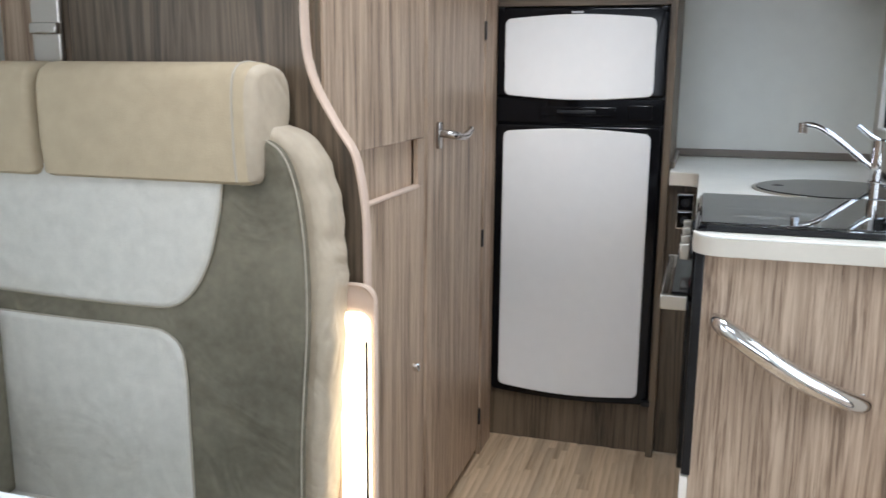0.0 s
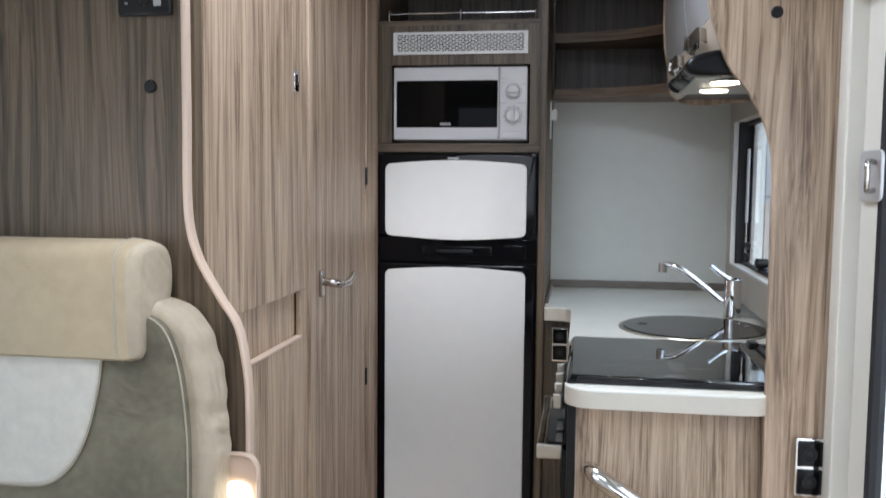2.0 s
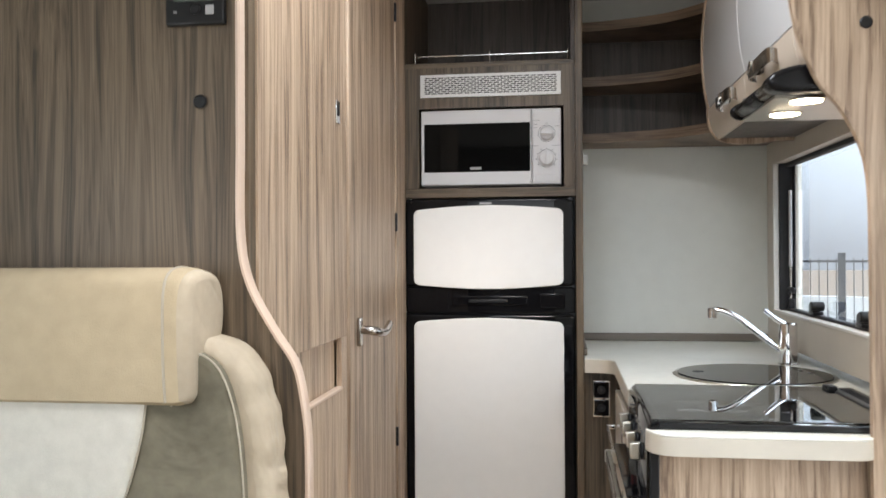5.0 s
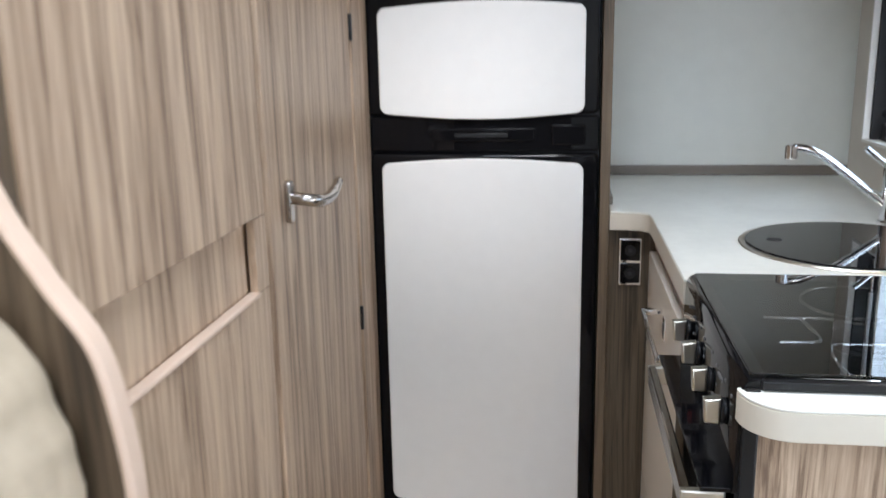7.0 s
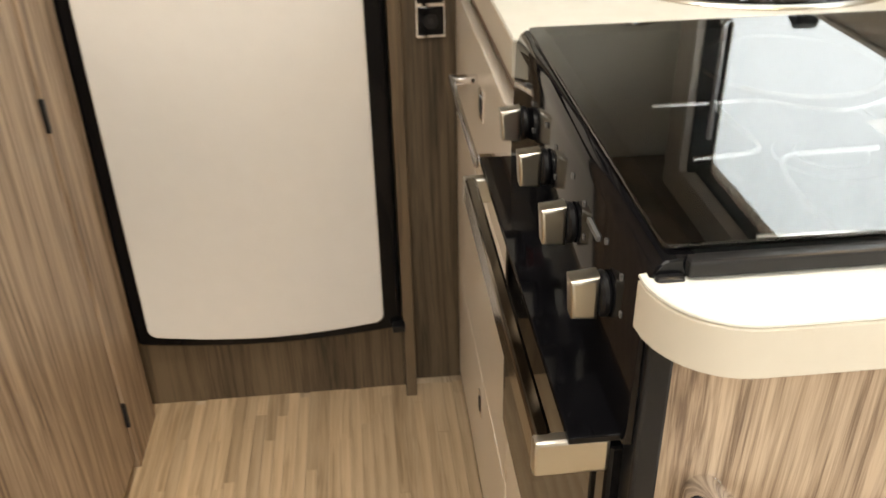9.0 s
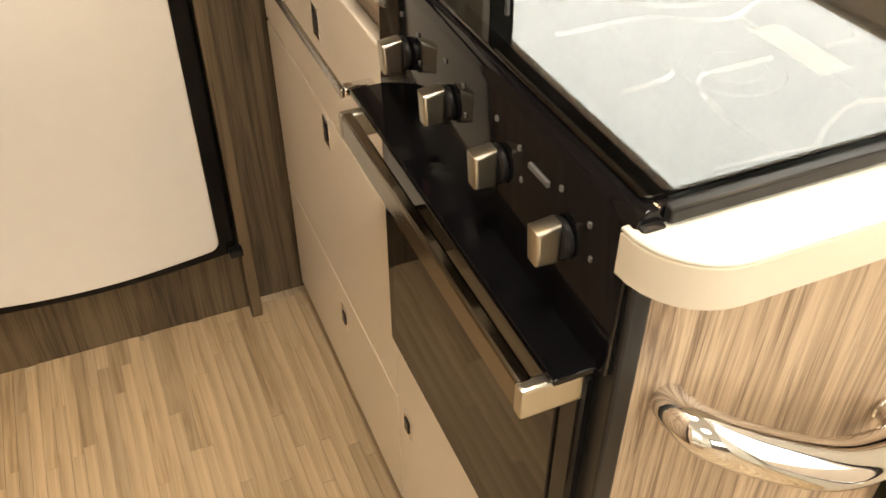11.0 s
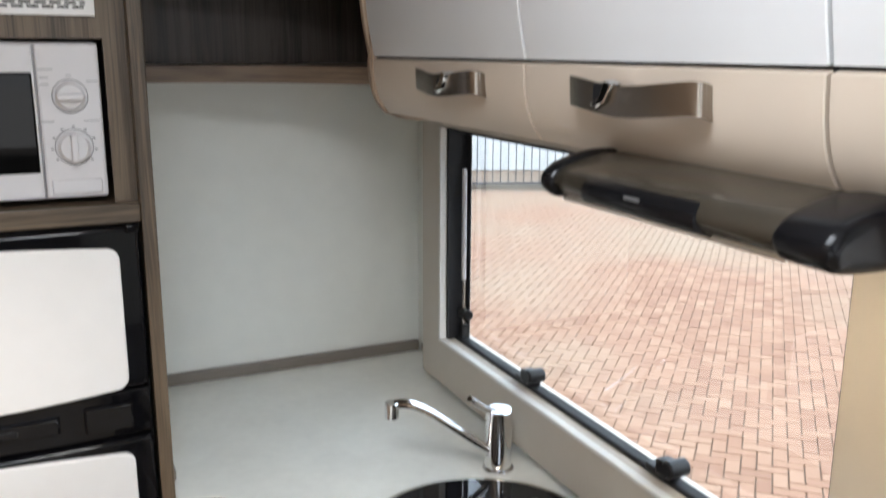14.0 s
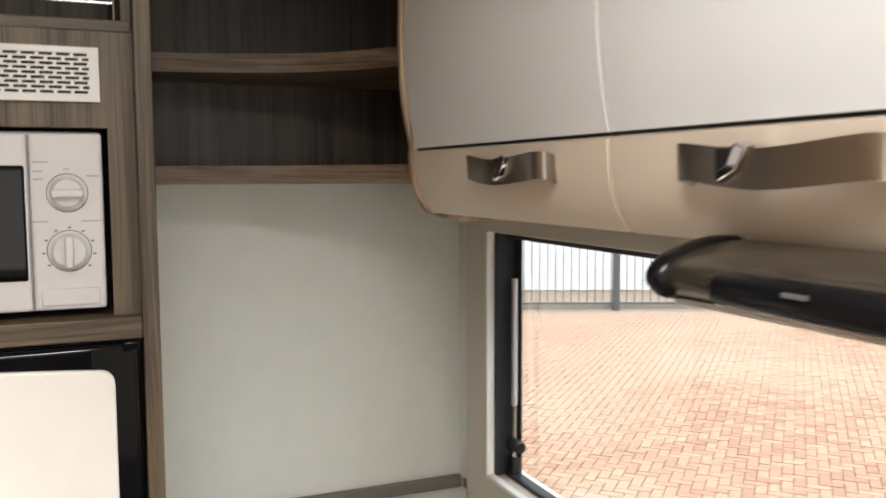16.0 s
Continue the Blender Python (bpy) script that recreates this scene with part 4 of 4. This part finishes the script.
for i, (a, b2) in enumerate(zip(SEAMS, SEAMS[1:])):
    back_ = [(x + .018, z) for x, z in FACE[::-1]]
    part("door", prism(FACE + back_, "y", a + .002, b2 - .002, .0012, 1), GLOSS_W, oc, "gloss white bowed door")
    back_ = [(x + .016, z + .006) for x, z in RAILP[::-1]]
    rl = part("rail_front", prism(RAILP + back_, "y", a + .002, b2 - .002, .0012, 1), BEIGE, oc, "beige lower rail front")
    part("shadow_gap", box(.268, .30, a, b2, 1.664, 1.674), BLACK, oc)
    if i:
        y0, y1 = (2.285, 2.485) if i == 2 else (1.868, 2.075)
        pts = [(.262, y0 + .006, 1.640), (.244, y0 + .012, 1.645), (.236, (y0 + y1) / 2, 1.638), (.244, y1 - .012, 1.645), (.262, y1 - .006, 1.640)]
        bm = bmesh.new()
        ring = spline(pts, 6)
        lo = [bm.verts.new((x, y, z - .017)) for x, y, z in ring]
        hi = [bm.verts.new((x - .002, y, z + .012)) for x, y, z in ring]
        lo2 = [bm.verts.new((x + .004, y, z - .017)) for x, y, z in ring]
        hi2 = [bm.verts.new((x + .002, y, z + .012)) for x, y, z in ring]
        for k in range(len(ring) - 1):
            for p, q in ((lo, hi), (hi, hi2), (hi2, lo2), (lo2, lo)):
                bm.faces.new((p[k], p[k + 1], q[k + 1], q[k]))
        soften(bm)
        pl = part("pull_handle", bm, BOWSTEEL, rl, "dark chrome bow handle with catch")
        ym = y0 + .075 if i == 2 else y1 - .085
        tongue = [(ym - .017, 1.652), (ym - .006, 1.634), (ym + .012, 1.626), (ym + .018, 1.632), (ym + .004, 1.640), (ym - .004, 1.655)]
        part("catch", prism(tongue, "x", .229, .258, .002), CHROME, pl, "bent bright catch tongue")
        part("catch_plate", box(.2345, .262, ym + .004, ym + .022, 1.630, 1.652, .002), BLACK, pl)
END = [(x - .004, z) for x, z in RAILP[::-1]] + [(x - .004, z) for x, z in FACE] + [(.345, TOP - .003), (.598, TOP - .003), (.598, 1.574), (.45, 1.570), (.40, 1.563), (.345, 1.562), (.305, 1.569)]
part("end_panel", prism(END, "y", CY1 - .010, CY1 + .006, .002), WOOD, oc, "wood laminate end panel")
tl = thing("cabinet_top_light", (.31, 2.6, 2.12), "warm strip light over the cabinet end", "light")
part("diffuser", box(.312, .322, 2.2, 2.70, 2.132, 2.146, .002), glowing("top_led", (1, .78, .4), 3), tl)

hood = thing("range_hood", (.36, 1.88, 1.54), "smoked pull-out range hood with black ends and two lit spots", "range hood")
HP = spline([(.300, 1.580), (.262, 1.581), (.222, 1.571), (.207, 1.558), (.211, 1.546), (.230, 1.539), (.30, 1.538)], 4) + [(.56, 1.538), (.56, 1.580)]
part("tray", prism(HP, "y", 1.74, 2.032, .002), SMOKE, hood)
for y0, y1 in ((1.684, 1.742), (2.03, 2.055)):
    big = [((x - .4) * 1.02 + .398, (z - 1.56) * 1.14 + 1.56) for x, z in HP]
    part("end_cap", prism(big, "y", y0, y1, .011, 4), HOODBLACK, hood, "black rounded end cap")
part("grip", prism(spline([(.222, 1.569), (.210, 1.564), (.203, 1.555), (.206, 1.543), (.225, 1.536)], 4) + [(.235, 1.550)], "y", 1.82, 1.98, .004), HOODBLACK, hood, "black grip on the front edge")
part("logo_bar", box(.2008, .2032, 1.888, 1.908, 1.556, 1.559), DIMPRINT, hood)
under = part("underside", box(.225, .55, 1.745, 2.042, 1.533, 1.5385, .001), STEEL, hood, "brushed metal underside")
for y in (1.925, 1.765):
    ring = part("spot_ring", rod((.287, y, 1.534), (.287, y, 1.529), .034, 28, bevel=.002), CHROME, under)
    part("spot_lens", rod((.287, y, 1.5295), (.287, y, 1.5275), .029, 28), SPOT, ring, "lit warm spot lens")
    window_light("spot_lamp", (.287, y, 1.522), (.287, y, 0), .05, .05, .45, (1, .82, .58))

# ---- corner shelves ----
sh = thing("corner_shelf", (.2, 3.2, 1.62), "open corner shelves of grey-brown wood with curved fronts", "shelf")
part("back_panel", box(PX1 + .001, .597, 3.240, 3.257, 1.652, 2.0), SHADE_DARK_WOOD, sh, "dark wood back panel")
# Dark skin on the side panel, shade of the shelf recess in its colour.
part("inner_side", box(PX1 + .0005, PX1 + .008, 3.08, 3.24, 1.652, 2.0), SHADE_DARK_WOOD, sh)
curve = spline([(PX1 + .008, 3.065), (-.02, 3.055), (.08, 3.025), (.18, 2.98), (.26, 2.90), (.33, 2.80), (.36, 2.72)], 6)
for z in (1.620, 1.812, 2.0):
    b_ = part("board", prism([(x, y + .003) for x, y in curve] + [(.597, 2.72), (.597, 3.239), (PX1 + .008, 3.239)], "z", z, z + .030), WOOD_H, sh)
    bm = bmesh.new()
    lo = [bm.verts.new((x, y, z - .001)) for x, y in curve]
    hi = [bm.verts.new((x, y, z + .031)) for x, y in curve]
    lo2 = [bm.verts.new((x + .003, y + .005, z - .001)) for x, y in curve]
    hi2 = [bm.verts.new((x + .003, y + .005, z + .031)) for x, y in curve]
    for k in range(len(curve) - 1):
        for p, q in ((lo, hi), (hi, hi2), (hi2, lo2), (lo2, lo)):
            bm.faces.new((p[k], p[k + 1], q[k + 1], q[k]))
    soften(bm)
    part("front_edge", bm, WOOD_H, b_, "curved wood edging")
bk = thing("wall_bracket", (-.09, 3.0, 1.54), "white clip bracket on the housing side", "bracket")
part("plate", box(PX1, PX1 + .006, 2.94, 2.955, 1.47, 1.60, .002), DOORWHITE, bk)
part("hook", box(PX1 + .004, PX1 + .022, 2.95, 2.975, 1.535, 1.57, .004), DOORWHITE, bk)
cv = thing("ceiling_vent", (.064, 3.0, TOP), "round slotted ceiling vent", "vent")
part("flange", rod((.068, 3.09, TOP), (.068, 3.09, TOP - .010), .062, 32, bevel=.003), CEIL, cv)
for r in (.048, .038, .028, .018):
    part("slot_ring", tube([(.068 + r * math.cos(a), 3.09 + r * math.sin(a), TOP - .0105) for a in (2 * math.pi * i / 28 for i in range(29))], .0026, 6), BLACK, cv)

# ---- partition by the entrance ----
PC = spline([(.232, TOP), (.231, 1.80), (.233, 1.71), (.246, 1.635), (.278, 1.552), (.320, 1.495), (.351, 1.43), (.363, 1.365), (.366, 1.26), (.367, .94)], 6)
pt = thing("partition", (.45, 1.665, 0), "wood laminate partition with a curved cut-out edge", "panel")
part("board", prism(PC + [(.367, 0), (.517, 0), (.517, TOP - .002)], "y", 1.657, 1.671, .001, 1), WOOD, pt)
bm = bmesh.new()
rows_ = []
edge = PC + [(.367, 0)]
for i, (x, z) in enumerate(edge):
    a, b2 = edge[max(0, i - 1)], edge[min(len(edge) - 1, i + 1)]
    n = Vector((b2[1] - a[1], 0, -(b2[0] - a[0]))).normalized()
    q, q2 = Vector((x, 0, z)) + n * .003, Vector((x, 0, z)) - n * .003
    rows_.append([bm.verts.new((p.x, y, p.z)) for p, y in ((q2, 1.655), (q, 1.656), (q, 1.672), (q2, 1.673))])
for r, q in zip(rows_, rows_[1:]):
    for k in range(4):
        bm.faces.new((r[k], r[(k + 1) % 4], q[(k + 1) % 4], q[k]))
soften(bm)
part("edge_band", bm, WOOD, pt, "wood-print edging")
cp2 = thing("power_control_panel", (.43, 1.65, 1.75), "black electronic control panel with grey key strip", "control panel")
part("housing", box(.338, .528, 1.640, 1.657, 1.702, 1.84, .004), GLOSS_B, cp2)
ks = part("key_strip", box(.337, .529, 1.637, 1.655, 1.699, 1.724, .003), GREY, cp2, "grey key strip")
for i in range(4):
    part("key", box(.386 + i * .027, .398 + i * .027, 1.6355, 1.638, 1.707, 1.718, .001), RUBBER, ks)
for z in (1.75, 1.768, 1.786):
    for x in (.37, .385):
        part("indicator", box(x, x + .0025, 1.6385, 1.6405, z, z + .002), AMBER if x > .38 else GREY, cp2)
part("readout", box(.402, .455, 1.639, 1.6402, 1.742, 1.757), RUBBER, cp2, "unlit dark display")
part("readout", box(.402, .455, 1.639, 1.6402, 1.77, 1.80), RUBBER, cp2, "unlit dark display")
cap2 = thing("cover_cap", (.357, 1.655, 1.645), "black round cover cap on the partition", "cap")
part("disc", rod((.357, 1.657, 1.645), (.357, 1.652, 1.645), .011, 20, bevel=.002), BLACK, cap2)

# ---- entrance door ----
ed = thing("door_1", (.5, 1.2, 0), "white entrance door frame with a glazed door", "door", kind="structure")
bm = box(.470, .517, 1.600, 1.655, -.02, 1.70, .004)
box(.470, .517, .68, 1.600, 1.66, 1.70, .004, bm=bm)
box(.470, .517, .66, .70, -.02, 1.66, .004, bm=bm)
part("frame", bm, CREAMFRAME, ed, "cream-white cassette frame")
part("liner", box(.500, .517, 1.49, 1.599, -.02, 1.659, .004), CREAMFRAME, ed, "cream-white door lining")
part("liner_top", box(.500, .517, .70, 1.49, 1.61, 1.659, .004), CREAMFRAME, ed)
loop = rounded(.735, 1.482, .295, 1.612, .09)
part("seal", tube([(.506, y, z) for y, z in loop + loop[:1]], .014, 8), RUBBER, ed, "black rubber seal")
gp = part("door_pane", prism(rounded(.74, 1.478, .30, 1.607, .088), "x", .522, .527), PANE, ed, "clear door pane")
gp.visible_shadow = False
lp = part("lock_plate", prism(rounded(1.472, 1.585, 1.302, 1.39, .012), "x", .491, .502, .003), SILVER, ed, "grey lock plate")
part("loop_handle", tube(spline([(.492, 1.50, 1.322), (.475, 1.48, 1.320), (.469, 1.468, 1.328), (.469, 1.466, 1.345), (.469, 1.468, 1.362), (.475, 1.48, 1.370), (.492, 1.50, 1.368)], 5), .0045, 8), NICKEL, lp)

# ---- outside ----
GZ = -.75
gr = tagged(part("ground", box(-60, 90, -60, 90, GZ - .3, GZ - .012), SAND), "sandy bedding of the paved yard", "ground", kind="structure")
kb = tagged(part("kerb", box(-.3, .3, -.06, .06, 0, .02), CONCRETE), "pale concrete edging below the fence", "kerb", kind="structure")
kb.scale = (60, 1.2, 4)
FA = radians(23)
FD = 15.33
CX, CY = -.2 + FD * math.sin(FA), 1.4 + FD * math.cos(FA)
kb.location, kb.rotation_euler = (CX + .25 * math.sin(FA), CY + .25 * math.cos(FA), GZ - .011), (0, 0, -FA)
fence = thing("fence", (CX, CY, GZ), "dark painted metal bar fence round the yard", "fence")
bar = box(-.008, .008, -.008, .008, .06, 1.86)
bar_me = part("bar", bar, FENCE, None, smooth=0)
bar_me.parent = fence
F2 = Matrix.Rotation(-FA, 4, "Z")
bar_me.matrix_local = F2 @ Matrix.Translation((-11, 0, 0))
for i in range(1, 170):
    b_ = bar_me.copy()
    scene.collection.objects.link(b_)
    b_.parent = fence
    b_.matrix_local = F2 @ Matrix.Translation((-11 + i * .14, 0, 0))
post_me = part("post", box(-.06, .06, -.06, .06, 0, 1.95, .005), FENCE, None)
post_me.parent = fence
post_me.matrix_local = F2 @ Matrix.Translation((-9.65, 0, 0))
for i in range(1, 11):
    b_ = post_me.copy()
    scene.collection.objects.link(b_)
    b_.parent = fence
    b_.matrix_local = F2 @ Matrix.Translation((-9.65 + i * 2.1, 0, 0))
rl_ = part("rail", box(-11.1, 12.8, -.02, .02, .10, .13, bm=box(-11.1, 12.8, -.02, .02, 1.78, 1.82)), FENCE, None)
rl_.parent = fence
rl_.matrix_local = F2
bw = thing("boundary_wall", (CX, CY, GZ), "low white corrugated boundary wall behind the fence", "wall")
bm = bmesh.new()
prof = [(-3 + k * .11, 2.6 + (.03 if (k // 2) % 2 else 0)) for k in range(190)]
prism(prof + [(prof[-1][0], 2.9), (prof[0][0], 2.9)], "z", 0, 1.05, bm=bm)
o_ = part("cladding", bm, PANELW, None)
o_.parent = bw
o_.matrix_local = F2
mast = thing("lamp_post", (CX - 3.4, CY + 2.4, GZ), "slim grey street lamp post beyond the fence", "street lamp")
part("pole", rod((CX - 3.4, CY + 2.4, GZ), (CX - 3.4, CY + 2.4, GZ + 6), .06, 10), FENCE, mast)
part("lantern", box(CX - 3.7, CX - 3.3, CY + 2.3, CY + 2.5, GZ + 5.95, GZ + 6.05, .02), FENCE, mast)
# ---- strip floor and pavers ----
pm = laminate("strip_source", (.34, .238, .144), (.48, .35, .222), (.60, .455, .305), (1, .03, 1), .38, .8)
nt = pm.node_tree
b = nt.nodes["Principled BSDF"]
src = b.inputs["Base Color"].links[0].from_socket
info = nt.nodes.new("ShaderNodeObjectInfo")
geo = nt.nodes.new("ShaderNodeNewGeometry")
sm = nt.nodes.new("ShaderNodeMath")
nt.links.new(info.outputs["Random"], sm.inputs[0])
nt.links.new(geo.outputs["Random Per Island"], sm.inputs[1])
fr_ = nt.nodes.new("ShaderNodeMath")
fr_.operation = "FRACT"
nt.links.new(sm.outputs[0], fr_.inputs[0])
mr = nt.nodes.new("ShaderNodeMapRange")
mr.inputs["To Min"].default_value, mr.inputs["To Max"].default_value = .82, 1.12
nt.links.new(fr_.outputs[0], mr.inputs["Value"])
hs = nt.nodes.new("ShaderNodeHueSaturation")
nt.links.new(src, hs.inputs["Color"])
nt.links.new(mr.outputs[0], hs.inputs["Value"])
nt.links.new(hs.outputs[0], b.inputs["Base Color"])
FSTRIP = pm
floor = bpy.data.objects["floor"]
W, LEN = .0215, .42
bmesh_one = box(0, W - .0004, 0, LEN - .0005, 0, .002)
first = part("floor_strip", bmesh_one, FSTRIP, None, smooth=0)
first.parent = floor
strip_mesh = first.data
rng = random.Random(4)
rest_v, rest_f = [], []
count = 0
x = XL + .002
while x < XR - W:
    y = YB + .01 - rng.random() * LEN
    while y < 2.735:
        y0, y1 = max(y, YB + .01), min(y + LEN, 2.738)
        if y1 - y0 > .02:
            whole = abs((y1 - y0) - LEN) < 1e-6
            if whole and -.66 < x < .0 and y0 > 1.45 and count < 300:
                ob = first if count == 0 else first.copy()
                if count:
                    scene.collection.objects.link(ob)
                ob.location = (x, y0, 0)
                count += 1
            elif not (x > .0 and y0 > 1.7):
                n = len(rest_v)
                rest_v += [(x, y0, 0), (x + W - .0004, y0, 0), (x + W - .0004, y1 - .0005, 0), (x, y1 - .0005, 0)]
                rest_v += [(a, b2, .002) for a, b2, _ in rest_v[n:n + 4]]
                rest_f += [tuple(n + k for k in f) for f in ((4, 5, 6, 7), (0, 1, 5, 4), (1, 2, 6, 5), (2, 3, 7, 6), (3, 0, 4, 7))]
        y += LEN
    x += W
me = bpy.data.meshes.new("floor_strip_rest")
me.from_pydata(rest_v, [], rest_f)
me.materials.append(FSTRIP)
ob = tagged(new("floor_strip_rest", me), "light wood floor strips", kind="stuff")
ob.parent = floor

# Herringbone pavers, turned 45 degrees to the vehicle.
BL, BW, GAP = .18, .09, .007
bm = box(GAP / 2, BL - GAP / 2, GAP / 2, BW - GAP / 2, -.02, 0, .004, 1)
brick = part("brick", bm, PAVER, None, smooth=0)
brick.parent = gr
turn = Matrix.Rotation(radians(-45), 4, "Z")
inv = turn.inverted()
near, rest_v, rest_f = 0, [], []
rng = random.Random(8)
fn = Vector((math.sin(FA), math.cos(FA), 0))
for row in range(-145, 212):
    for n in range(-78, 78):
        for kind in (0, 1):
            # Zig-zag of horizontal and upright bricks.
            if kind == 0:
                u, v, w, h = row * BW + n * 2 * BL, row * BW, BL, BW
            else:
                u, v, w, h = row * BW + n * 2 * BL + BL, row * BW - BW, BW, BL
            c = turn @ Vector((u + w / 2, v + h / 2, 0))
            if c.x < .9 or c.x > 22 or c.y < -1 or c.y > 22:
                continue
            d = (c - Vector((-.2, 1.4, 0)))
            if d.dot(fn) > FD - .25 or math.atan2(d.x, d.y) > radians(98) or math.atan2(d.x, d.y) < radians(8):
                continue
            dz = rng.uniform(-.002, .002)
            if near < 300 and 2.2 < c.x < 5.2 and 3.2 < c.y < 6.5 and d.length < 6.2:
                ob = brick if near == 0 else brick.copy()
                if near:
                    scene.collection.objects.link(ob)
                base = turn @ (Matrix.Translation((u, v, 0)) if kind == 0 else Matrix.Translation((u + BW, v, 0)) @ Matrix.Rotation(radians(90), 4, "Z"))
                ob.matrix_world = Matrix.Translation((0, 0, GZ + dz)) @ base
                near += 1
            else:
                g, k = GAP / 2, len(rest_v)
                for z, s in ((-.02, 0), (-.003, 0), (0, .003)):
                    for a, b2 in ((g + s, g + s), (w - g - s, g + s), (w - g - s, h - g - s), (g + s, h - g - s)):
                        p = turn @ Vector((u + a, v + b2, 0))
                        rest_v.append((p.x, p.y, GZ + dz + z))
                rest_f.append((k + 8, k + 9, k + 10, k + 11))
                for j in range(4):
                    i2 = (j + 1) % 4
                    rest_f += [(k + j, k + i2, k + 4 + i2, k + 4 + j), (k + 4 + j, k + 4 + i2, k + 8 + i2, k + 8 + j)]
me = bpy.data.meshes.new("paving_rest")
me.from_pydata(rest_v, [], rest_f)
me.materials.append(PAVER)
ob = tagged(new("paving_rest", me), "red-brown herringbone clay pavers", kind="stuff")
ob.parent = gr
